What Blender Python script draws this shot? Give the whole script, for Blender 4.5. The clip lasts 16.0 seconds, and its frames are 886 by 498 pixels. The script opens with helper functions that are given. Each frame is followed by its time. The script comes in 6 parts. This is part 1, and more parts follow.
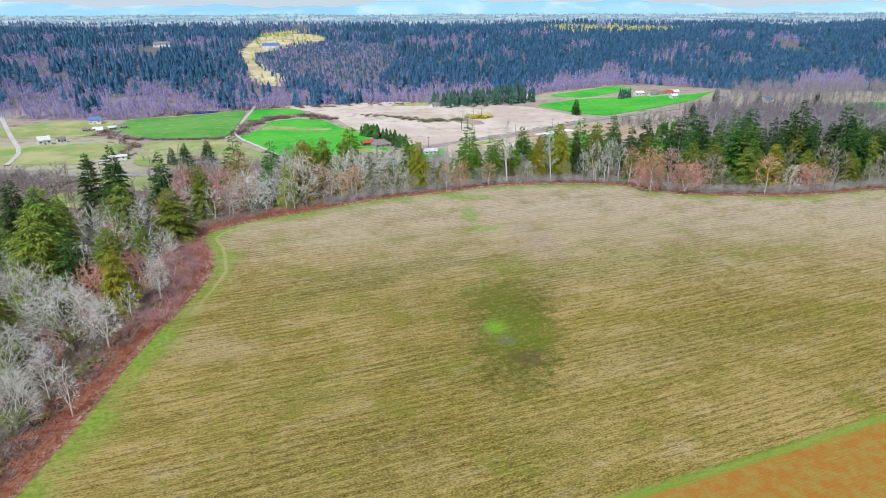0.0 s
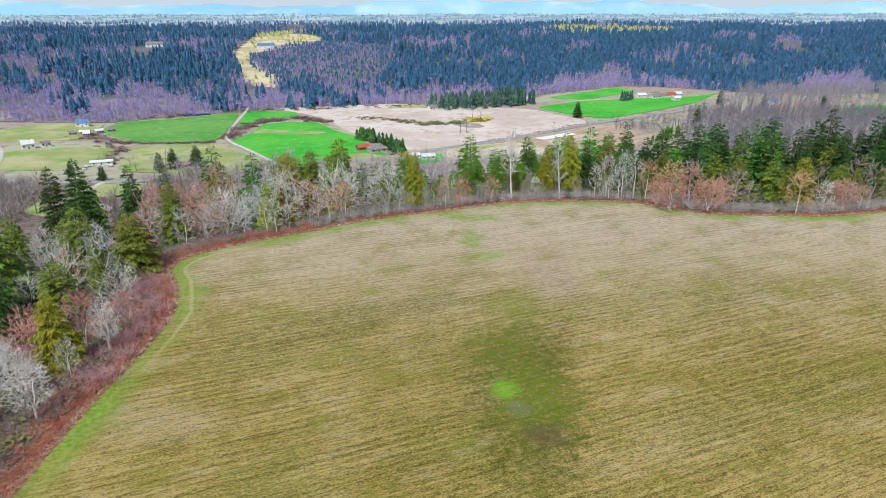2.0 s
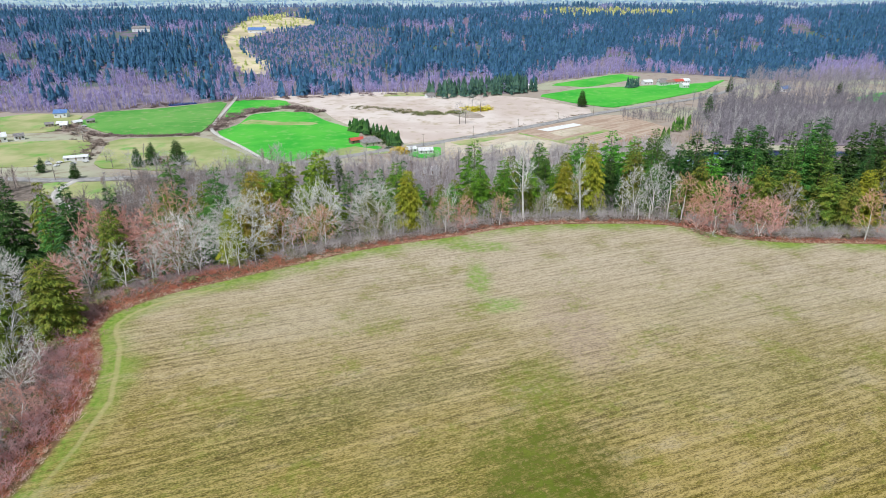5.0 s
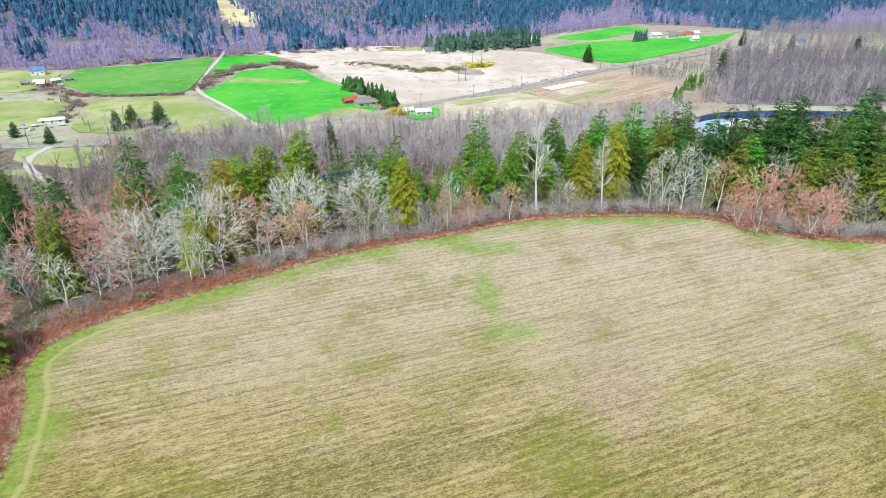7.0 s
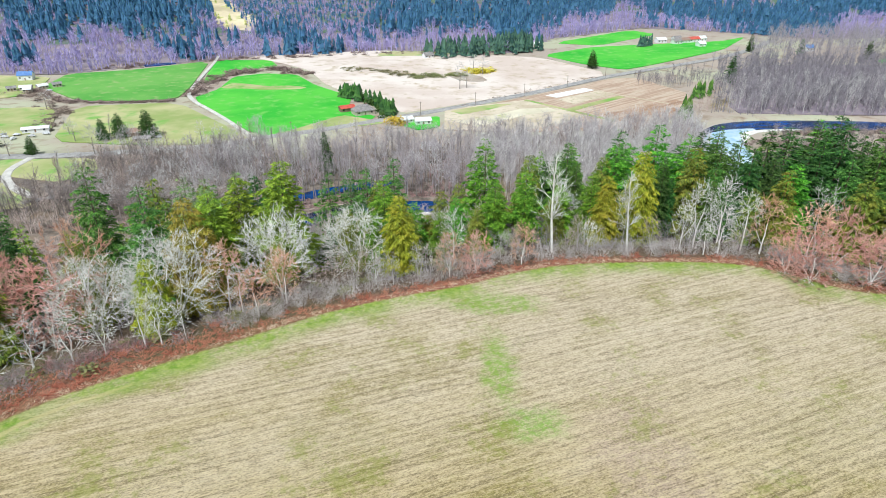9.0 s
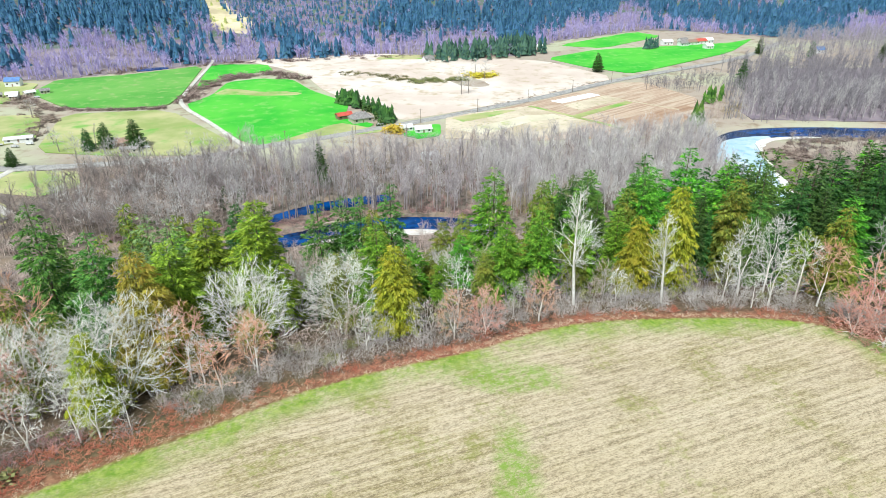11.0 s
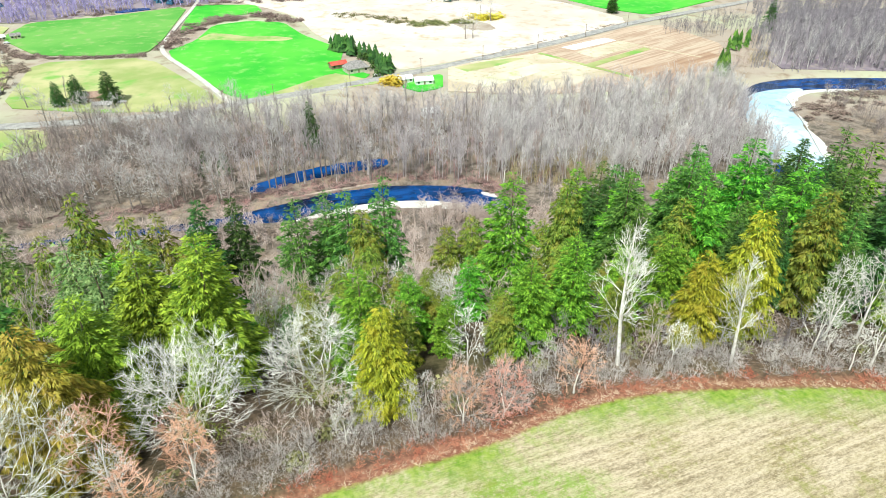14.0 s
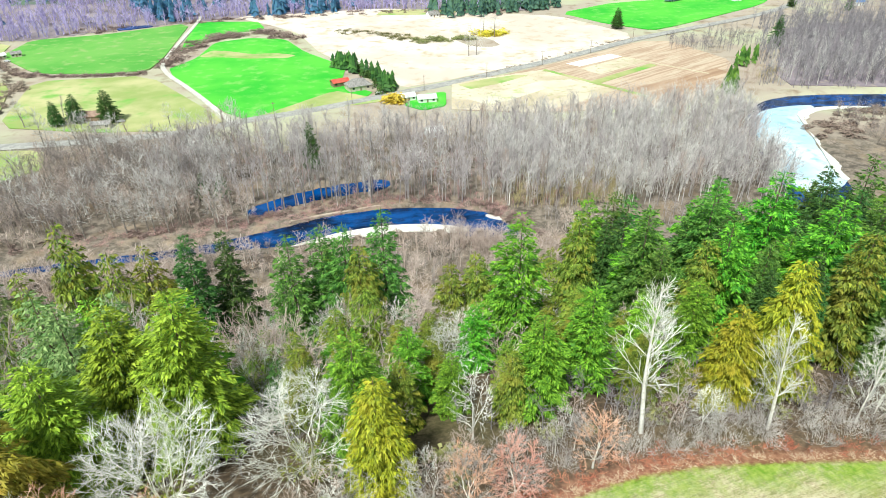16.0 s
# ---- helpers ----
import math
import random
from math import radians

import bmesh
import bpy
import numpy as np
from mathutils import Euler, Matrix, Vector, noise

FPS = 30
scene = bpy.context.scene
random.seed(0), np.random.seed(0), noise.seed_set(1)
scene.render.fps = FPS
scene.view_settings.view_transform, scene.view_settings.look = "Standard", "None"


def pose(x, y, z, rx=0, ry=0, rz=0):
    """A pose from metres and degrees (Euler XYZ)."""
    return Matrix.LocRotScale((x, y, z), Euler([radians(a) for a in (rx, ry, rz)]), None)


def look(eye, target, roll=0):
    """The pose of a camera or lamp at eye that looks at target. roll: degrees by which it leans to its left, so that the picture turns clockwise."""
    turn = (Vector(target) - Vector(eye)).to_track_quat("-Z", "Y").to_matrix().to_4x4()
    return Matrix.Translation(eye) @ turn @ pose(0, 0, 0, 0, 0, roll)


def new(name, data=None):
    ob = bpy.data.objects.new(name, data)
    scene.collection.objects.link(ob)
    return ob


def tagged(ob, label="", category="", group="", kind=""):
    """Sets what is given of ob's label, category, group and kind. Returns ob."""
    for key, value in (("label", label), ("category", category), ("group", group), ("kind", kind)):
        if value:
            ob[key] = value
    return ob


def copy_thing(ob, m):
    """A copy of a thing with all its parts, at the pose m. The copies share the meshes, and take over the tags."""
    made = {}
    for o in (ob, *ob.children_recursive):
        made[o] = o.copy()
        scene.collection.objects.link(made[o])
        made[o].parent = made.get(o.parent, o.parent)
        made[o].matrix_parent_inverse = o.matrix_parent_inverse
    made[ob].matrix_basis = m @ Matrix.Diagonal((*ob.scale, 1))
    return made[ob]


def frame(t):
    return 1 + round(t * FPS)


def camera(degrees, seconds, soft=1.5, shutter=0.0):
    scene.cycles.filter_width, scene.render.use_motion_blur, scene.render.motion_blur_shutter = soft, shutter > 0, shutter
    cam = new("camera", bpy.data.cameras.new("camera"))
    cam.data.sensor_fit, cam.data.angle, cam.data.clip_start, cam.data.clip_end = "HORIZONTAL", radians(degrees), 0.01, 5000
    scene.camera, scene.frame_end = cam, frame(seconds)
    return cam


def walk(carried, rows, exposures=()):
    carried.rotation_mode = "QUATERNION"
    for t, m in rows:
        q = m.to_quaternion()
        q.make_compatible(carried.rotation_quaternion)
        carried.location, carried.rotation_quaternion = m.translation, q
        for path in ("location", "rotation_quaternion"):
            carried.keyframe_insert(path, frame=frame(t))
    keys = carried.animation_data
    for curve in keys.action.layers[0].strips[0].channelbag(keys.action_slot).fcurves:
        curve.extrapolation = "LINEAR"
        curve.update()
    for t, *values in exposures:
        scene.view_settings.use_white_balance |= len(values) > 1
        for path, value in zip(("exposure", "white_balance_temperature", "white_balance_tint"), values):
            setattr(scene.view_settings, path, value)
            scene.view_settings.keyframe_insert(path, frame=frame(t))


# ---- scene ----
cam = camera(70.8, 16.0, soft=0.85)
PATH = [
    (0, (0.878, -1.265, 54.947), (0.877, 0.597, 54.216), -0.2),
    (0.5, (0.758, 3.605, 54.931), (0.759, 5.467, 54.201), -0.2),
    (1, (0.745, 8.593, 54.89), (0.748, 10.454, 54.159), -0.2),
    (1.5, (0.647, 13.739, 54.871), (0.652, 15.601, 54.14), -0.1),
    (2, (0.686, 18.837, 54.834), (0.692, 20.698, 54.103), -0.1),
    (2.5, (0.665, 23.981, 54.8), (0.673, 25.842, 54.068), -0.1),
    (3, (0.521, 29.176, 54.801), (0.53, 31.037, 54.07), -0.1),
    (3.5, (0.428, 34.367, 54.77), (0.44, 36.228, 54.038), -0.0),
    (4, (0.357, 39.596, 54.748), (0.371, 41.457, 54.015), -0.0),
    (4.2, (0.361, 41.792, 54.752), (0.374, 43.654, 54.02), -0.0),
    (6.3, (0.086, 67.025, 55.788), (0.101, 68.809, 54.884), -0.3),
    (6.5, (-0.006, 69.331, 55.795), (0.01, 71.111, 54.884), -0.2),
    (7, (-0.07, 74.612, 55.774), (-0.053, 76.393, 54.864), -0.2),
    (7.5, (-0.128, 79.773, 55.731), (-0.111, 81.554, 54.822), -0.1),
    (8, (-0.24, 84.892, 55.712), (-0.222, 86.674, 54.804), -0.1),
    (8.5, (-0.305, 90.105, 55.706), (-0.287, 91.888, 54.8), -0.0),
    (9, (-0.329, 95.191, 55.698), (-0.31, 96.974, 54.793), -0.0),
    (11.3, (-0.459, 118.913, 55.332), (-0.443, 120.697, 54.428), -0.2),
    (11.5, (-0.45, 121.154, 55.339), (-0.434, 122.938, 54.435), -0.1),
    (12, (-0.427, 126.322, 55.378), (-0.411, 128.106, 54.474), -0.2),
    (12.5, (-0.408, 131.404, 55.448), (-0.393, 133.188, 54.544), -0.2),
    (13, (-0.45, 136.45, 55.465), (-0.435, 138.235, 54.562), -0.2),
    (13.5, (-0.551, 141.182, 55.451), (-0.536, 142.961, 54.538), -0.2),
    (14, (-0.548, 145.242, 55.402), (-0.539, 146.933, 54.334), -0.3),
    (14.5, (-0.489, 148.955, 55.447), (-0.489, 150.529, 54.213), -0.6),
    (15, (-0.436, 151.938, 55.449), (-0.439, 153.508, 54.209), -0.7),
    (15.5, (-0.402, 154.009, 55.402), (-0.404, 155.626, 54.225), -0.7),
    (16, (-0.309, 154.736, 55.291), (-0.312, 156.448, 54.257), -0.6),
]
EXPOSURES = [(0.0, -0.47, 5800, 12.5), (4.3, -0.47, 5800, 12.5), (6.3, -0.14, 5800, 8), (9.2, -0.08, 5800, 7), (11.3, 0.1, 5950, 4), (13.4, 0.17, 6100, 3), (14.4, 0.35, 6250, 0), (15.0, 0.1, 6350, -1), (15.5, 0.02, 6350, -2), (16.0, 0.27, 6200, -1)]
walk(cam, [(t, look(eye, target, roll)) for t, eye, target, roll in PATH], EXPOSURES)

# ---------------------------------------------------------------- sky and sun
SUN_ELEVATION, SUN_AZIMUTH = 56.0, 205.0
world = bpy.data.worlds.new("overcast_spring_sky")
scene.world = world
world.use_nodes = True
wt = world.node_tree
wt.nodes.clear()
sky = wt.nodes.new("ShaderNodeTexSky")
sky.sky_type = "NISHITA"
sky.sun_disc = False
sky.sun_elevation = radians(SUN_ELEVATION)
sky.sun_rotation = radians(SUN_AZIMUTH)
sky.dust_density = 2.0
bg_sky = wt.nodes.new("ShaderNodeBackground")
bg_sky.inputs["Strength"].default_value = 0.08
wt.links.new(sky.outputs[0], bg_sky.inputs["Color"])
bg_cloud = wt.nodes.new("ShaderNodeBackground")
bg_cloud.inputs["Color"].default_value = (0.87, 0.97, 1.0, 1)
wcoord = wt.nodes.new("ShaderNodeTexCoord")
# bright haze near the horizon, thinner veil overhead
wsep = wt.nodes.new("ShaderNodeSeparateXYZ")
whaze = wt.nodes.new("ShaderNodeMapRange")
whaze.inputs["From Min"].default_value = 0.0
whaze.inputs["From Max"].default_value = 0.45
whaze.inputs["To Min"].default_value = 1.0
whaze.inputs["To Max"].default_value = 0.42
wt.links.new(wcoord.outputs["Generated"], wsep.inputs[0])
wt.links.new(wsep.outputs["Z"], whaze.inputs["Value"])
wt.links.new(whaze.outputs["Result"], bg_cloud.inputs["Strength"])
wmap = wt.nodes.new("ShaderNodeMapping")
wmap.inputs["Scale"].default_value = (1.5, 1.5, 6.0)
wnoise = wt.nodes.new("ShaderNodeTexNoise")
wnoise.inputs["Scale"].default_value = 1.6
wnoise.inputs["Detail"].default_value = 5
wramp = wt.nodes.new("ShaderNodeValToRGB")
wramp.color_ramp.elements[0].position = 0.15
wramp.color_ramp.elements[1].position = 0.36
wmix = wt.nodes.new("ShaderNodeMixShader")
wout = wt.nodes.new("ShaderNodeOutputWorld")
wt.links.new(wcoord.outputs["Generated"], wmap.inputs["Vector"])
wt.links.new(wmap.outputs[0], wnoise.inputs["Vector"])
wt.links.new(wnoise.outputs["Fac"], wramp.inputs["Fac"])
wt.links.new(wramp.outputs["Color"], wmix.inputs["Fac"])
wt.links.new(bg_sky.outputs[0], wmix.inputs[1])
wt.links.new(bg_cloud.outputs[0], wmix.inputs[2])
wt.links.new(wmix.outputs[0], wout.inputs["Surface"])

sun_data = bpy.data.lights.new("sun", "SUN")
sun_data.energy = 4.6
sun_data.angle = radians(8)
sun_data.color = (1.0, 0.96, 0.9)
sun = new("sun", sun_data)
_a, _e = radians(SUN_AZIMUTH), radians(SUN_ELEVATION)
sun_dir = Vector((math.sin(_a) * math.cos(_e), math.cos(_a) * math.cos(_e), math.sin(_e)))
sun.matrix_world = look(sun_dir * 300, (0, 0, 0))

# ---------------------------------------------------------------- materials


def nodes_of(name, rough=0.85, spec=0.2):
    m = bpy.data.materials.new(name)
    m.use_nodes = True
    nt = m.node_tree
    b = nt.nodes["Principled BSDF"]
    b.inputs["Roughness"].default_value = rough
    b.inputs["Specular IOR Level"].default_value = spec
    return m, nt, b


def noise_node(nt, scale, detail=4.0, vec=None, rough=0.55):
    n = nt.nodes.new("ShaderNodeTexNoise")
    n.inputs["Scale"].default_value = scale
    n.inputs["Detail"].default_value = detail
    n.inputs["Roughness"].default_value = rough
    if vec is not None:
        nt.links.new(vec, n.inputs["Vector"])
    return n.outputs["Fac"]


def ramp(nt, fac, lo, hi):
    r = nt.nodes.new("ShaderNodeMapRange")
    r.interpolation_type = "SMOOTHSTEP"
    r.inputs["From Min"].default_value = lo
    r.inputs["From Max"].default_value = hi
    nt.links.new(fac, r.inputs["Value"])
    return r.outputs["Result"]


def mix(nt, fac, a, b):
    n = nt.nodes.new("ShaderNodeMix")
    n.data_type = "RGBA"
    for sock, v in ((n.inputs["Factor"], fac), (n.inputs["A"], a), (n.inputs["B"], b)):
        if isinstance(v, (int, float)):
            sock.default_value = v
        elif isinstance(v, tuple):
            sock.default_value = (*v, 1)
        else:
            nt.links.new(v, sock)
    return n.outputs["Result"]


def calc(nt, op, a, b=None, clamp=False):
    n = nt.nodes.new("ShaderNodeMath")
    n.operation = op
    n.use_clamp = clamp
    for sock, v in zip(n.inputs, (a, b)):
        if v is None:
            continue
        if isinstance(v, (int, float)):
            sock.default_value = v
        else:
            nt.links.new(v, sock)
    return n.outputs[0]


def position(nt):
    return nt.nodes.new("ShaderNodeNewGeometry").outputs["Position"]


def mapped(nt, vec, scale=(1, 1, 1), turn=0.0):
    n = nt.nodes.new("ShaderNodeMapping")
    n.vector_type = "TEXTURE"
    n.inputs["Rotation"].default_value = (0, 0, radians(turn))
    n.inputs["Scale"].default_value = scale
    nt.links.new(vec, n.inputs["Vector"])
    return n.outputs[0]


def bump(nt, b, height, strength=0.4, distance=0.3):
    n = nt.nodes.new("ShaderNodeBump")
    n.inputs["Strength"].default_value = strength
    n.inputs["Distance"].default_value = distance
    nt.links.new(height, n.inputs["Height"])
    nt.links.new(n.outputs[0], b.inputs["Normal"])


def surface(name, c1, c2, scale, c3=None, scale2=None, rough=0.85, spec=0.2, bumps=0.3, dist=0.1, per_object=0.0):
    """A plain natural surface: two colours by coarse variation, a third by fine variation."""
    m, nt, b = nodes_of(name, rough, spec)
    p = position(nt)
    n1 = noise_node(nt, scale, 4, p)
    col = mix(nt, ramp(nt, n1, 0.35, 0.65), c1, c2)
    n2 = noise_node(nt, scale2 or scale * 7, 3, p)
    if c3:
        col = mix(nt, ramp(nt, n2, 0.5, 0.75), col, c3)
    if per_object:
        info = nt.nodes.new("ShaderNodeObjectInfo")
        hsv = nt.nodes.new("ShaderNodeHueSaturation")
        nt.links.new(col, hsv.inputs["Color"])
        nt.links.new(calc(nt, "MULTIPLY_ADD", info.outputs["Random"], per_object), hsv.inputs["Value"])
        hsv.inputs["Value"].links[0].from_node.inputs[2].default_value = 1 - per_object / 2
        col = hsv.outputs[0]
    nt.links.new(col, b.inputs["Base Color"])
    if bumps:
        bump(nt, b, n2, bumps, dist)
    return m


def foliage(name, dark, light, tip=None, spread=0.35):
    """Needles or scale leaves: every tuft its own shade, every tree its own cast."""
    m, nt, b = nodes_of(name, 0.6, 0.25)
    geo = nt.nodes.new("ShaderNodeNewGeometry")
    col = mix(nt, calc(nt, "POWER", geo.outputs["Random Per Island"], 1.4), dark, light)
    if tip:
        n = noise_node(nt, 0.5, 3, geo.outputs["Position"])
        col = mix(nt, ramp(nt, n, 0.45, 0.7), col, tip)
    info = nt.nodes.new("ShaderNodeObjectInfo")
    hsv = nt.nodes.new("ShaderNodeHueSaturation")
    val = calc(nt, "MULTIPLY", info.outputs["Random"], spread)
    nt.links.new(calc(nt, "ADD", val, 1 - spread / 2), hsv.inputs["Value"])
    hue = calc(nt, "MULTIPLY", info.outputs["Random"], 0.05)
    nt.links.new(calc(nt, "ADD", hue, 0.475), hsv.inputs["Hue"])
    nt.links.new(col, hsv.inputs["Color"])
    nt.links.new(hsv.outputs[0], b.inputs["Base Color"])
    return m


def twigs(name, c1, c2, spread=0.3):
    m, nt, b = nodes_of(name, 0.8, 0.2)
    geo = nt.nodes.new("ShaderNodeNewGeometry")
    n = noise_node(nt, 0.35, 3, geo.outputs["Position"])
    col = mix(nt, ramp(nt, n, 0.35, 0.65), c1, c2)
    col = mix(nt, calc(nt, "MULTIPLY", geo.outputs["Random Per Island"], 0.4), col, c2)
    info = nt.nodes.new("ShaderNodeObjectInfo")
    hsv = nt.nodes.new("ShaderNodeHueSaturation")
    nt.links.new(calc(nt, "ADD", calc(nt, "MULTIPLY", info.outputs["Random"], spread), 1 - spread / 2), hsv.inputs["Value"])
    nt.links.new(col, hsv.inputs["Color"])
    nt.links.new(hsv.outputs[0], b.inputs["Base Color"])
    return m


M = {}
M["fir_dark"] = foliage("fir_needles_dark", (0.024, 0.072, 0.016), (0.11, 0.225, 0.042))
M["fir_bright"] = foliage("fir_needles_bright", (0.045, 0.17, 0.01), (0.27, 0.55, 0.04))
M["fir_pale"] = foliage("fir_needles_pale", (0.1, 0.19, 0.05), (0.34, 0.44, 0.16))
M["fir_mid"] = foliage("fir_needles_mid", (0.035, 0.115, 0.016), (0.2, 0.38, 0.06))
M["fir_lush"] = foliage("fir_needles_lush", (0.1, 0.2, 0.012), (0.42, 0.6, 0.05))
M["twig_tan"] = twigs("pinkish_tan_twigs", (0.4, 0.31, 0.27), (0.64, 0.53, 0.48))
M["cedar_gold"] = foliage("cedar_sprays_gold", (0.12, 0.17, 0.01), (0.5, 0.53, 0.03), (0.45, 0.43, 0.03))
M["cedar_rust"] = foliage("cedar_sprays_rust", (0.17, 0.16, 0.015), (0.46, 0.42, 0.05), (0.44, 0.33, 0.05))
M["cedar_olive"] = foliage("cedar_sprays_olive", (0.06, 0.115, 0.012), (0.31, 0.4, 0.045), (0.28, 0.28, 0.035))
# the blue of distance haze is put into these needles
M["far_fir_hazed"] = foliage("far_conifer_needles_hazed", (0.024, 0.07, 0.175), (0.085, 0.175, 0.37), (0.075, 0.18, 0.24), spread=0.0)
# horizon woods: paler and bluer, haze painted as their colour
M["plateau_fir_hazed"] = foliage("plateau_conifer_needles_hazed", (0.22, 0.37, 0.5), (0.34, 0.5, 0.62), spread=0.0)
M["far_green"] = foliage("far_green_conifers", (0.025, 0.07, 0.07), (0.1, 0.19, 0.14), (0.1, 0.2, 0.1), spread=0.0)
# nearer plateau woods, with less haze mixed into the colour
M["plateau_near_hazed"] = foliage("plateau_wood_needles_hazed", (0.07, 0.14, 0.26), (0.16, 0.25, 0.4), (0.2, 0.24, 0.3), spread=0.0)
# sunlit trees of the hill: the sunlight is in this yellow colour
M["far_lit"] = foliage("far_sun_painted_growth", (0.34, 0.38, 0.1), (0.8, 0.74, 0.32), spread=0.0)
# purple-grey twigs with the blue of far haze mixed into the colour
M["far_twig_hazed"] = twigs("far_bare_twigs_hazed", (0.28, 0.24, 0.45), (0.52, 0.45, 0.72), 0.0)
M["twig_flat"] = twigs("grey_cottonwood_twigs", (0.4, 0.37, 0.36), (0.66, 0.63, 0.61))
M["bark_dark"] = surface("dark_conifer_bark", (0.12, 0.085, 0.065), (0.2, 0.15, 0.11), 2.0)
M["bark_grey"] = surface("grey_bark", (0.42, 0.38, 0.35), (0.6, 0.56, 0.52), 1.5, (0.28, 0.27, 0.2), 5.0)
M["bark_dim"] = surface("grey_brown_cottonwood_bark", (0.2, 0.17, 0.15), (0.36, 0.32, 0.29), 1.5, (0.14, 0.13, 0.1), 5.0)
M["bark_mossy"] = surface("pale_bark_with_moss", (0.42, 0.4, 0.32), (0.68, 0.65, 0.58), 1.2, (0.28, 0.3, 0.08), 2.5)
M["bark_pale"] = surface("pale_bark", (0.66, 0.63, 0.58), (0.82, 0.8, 0.76), 1.5, (0.45, 0.42, 0.36), 4.0)
M["twig_pale"] = twigs("pale_lichen_twigs", (0.5, 0.48, 0.43), (0.84, 0.82, 0.77))
M["twig_grey"] = twigs("grey_twigs", (0.36, 0.32, 0.31), (0.58, 0.54, 0.52))
M["twig_red"] = twigs("red_budding_twigs", (0.5, 0.21, 0.165), (0.7, 0.43, 0.36))
M["twig_orange"] = twigs("orange_budding_twigs", (0.55, 0.27, 0.17), (0.75, 0.49, 0.36))
M["twig_brown"] = twigs("brown_twigs", (0.36, 0.27, 0.23), (0.58, 0.47, 0.42))
M["shrub_red"] = twigs("bramble_stems", (0.38, 0.11, 0.07), (0.56, 0.24, 0.15))
M["thicket_twig"] = twigs("grey_thicket_twigs", (0.27, 0.235, 0.24), (0.5, 0.45, 0.455))
M["thicket_brown"] = twigs("brown_thicket_twigs", (0.24, 0.2, 0.19), (0.43, 0.365, 0.345))
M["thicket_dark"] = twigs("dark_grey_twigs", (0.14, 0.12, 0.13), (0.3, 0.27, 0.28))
M["thicket_olive"] = twigs("olive_brown_thicket_twigs", (0.27, 0.22, 0.1), (0.46, 0.39, 0.22))
M["shrub_grey"] = twigs("grey_bush_twigs", (0.3, 0.265, 0.25), (0.6, 0.555, 0.525))
M["thicket_purple"] = twigs("purplish_thicket_twigs", (0.2, 0.18, 0.2), (0.42, 0.385, 0.41))
M["shrub_pink"] = twigs("pink_budding_shrub", (0.4, 0.2, 0.2), (0.6, 0.38, 0.37))
M["fringe"] = twigs("dry_reed_fringe", (0.55, 0.38, 0.26), (0.72, 0.58, 0.42))
M["scrub_brown"] = foliage("brown_scrub", (0.17, 0.12, 0.1), (0.36, 0.27, 0.22))
M["meadow_deep"] = surface("meadow_green", (0.1, 0.34, 0.05), (0.17, 0.4, 0.08), 0.02, (0.28, 0.4, 0.14), 0.12, bumps=0.2)
M["shrub_olive"] = foliage("olive_shrub", (0.14, 0.14, 0.05), (0.32, 0.3, 0.12))
M["moss"] = foliage("moss_on_limbs", (0.13, 0.17, 0.02), (0.3, 0.35, 0.05))
M["willow"] = foliage("yellow_willow", (0.5, 0.38, 0.03), (0.8, 0.62, 0.1))
M["asphalt"] = surface("worn_asphalt", (0.3, 0.29, 0.28), (0.42, 0.4, 0.38), 0.3, (0.25, 0.24, 0.23), 2.0, bumps=0.1)
M["wood_litter"] = surface("leaf_litter_under_bare_trees", (0.2, 0.165, 0.2), (0.3, 0.25, 0.28), 0.05, (0.34, 0.29, 0.26), 0.3)
M["bank_earth"] = surface("pinkish_river_bank_earth", (0.42, 0.33, 0.27), (0.56, 0.46, 0.38), 0.3, (0.3, 0.22, 0.17), 1.0)
M["gravel"] = surface("pale_gravel", (0.52, 0.49, 0.45), (0.68, 0.65, 0.6), 0.2, (0.5, 0.46, 0.4), 1.5, bumps=0.3)
M["meadow_bright"] = surface("spring_green_meadow", (0.05, 0.42, 0.03), (0.12, 0.52, 0.05), 0.02, (0.2, 0.5, 0.1), 0.12, bumps=0.2)
M["meadow_olive"] = surface("grazed_meadow", (0.3, 0.36, 0.12), (0.5, 0.47, 0.24), 0.03, (0.16, 0.4, 0.06), 0.05, bumps=0.2)
M["marsh"] = surface("dry_marsh_grass", (0.62, 0.51, 0.44), (0.75, 0.66, 0.59), 0.02, (0.5, 0.4, 0.28), 0.1, bumps=0.3)


def furrowed(name, c1, c2, c3, turn=38.0):
    """Turned soil in long furrows beside the road."""
    m, nt, b = nodes_of(name, 0.9, 0.15)
    p = position(nt)
    col = mix(nt, ramp(nt, noise_node(nt, 1.0, 4, mapped(nt, p, (60, 2.2, 20), turn)), 0.4, 0.6), c1, c2)
    col = mix(nt, calc(nt, "MULTIPLY", ramp(nt, noise_node(nt, 1.0, 3, mapped(nt, p, (25, 5.5, 20), turn)), 0.45, 0.65), 0.7), col, c3)
    fine = noise_node(nt, 1.0, 4, mapped(nt, p, (8, 0.6, 20), turn), 0.7)
    col = mix(nt, calc(nt, "MULTIPLY", ramp(nt, fine, 0.5, 0.65), 0.35), col, c1)
    nt.links.new(col, b.inputs["Base Color"])
    bump(nt, b, fine, 0.3, 0.2)
    return m


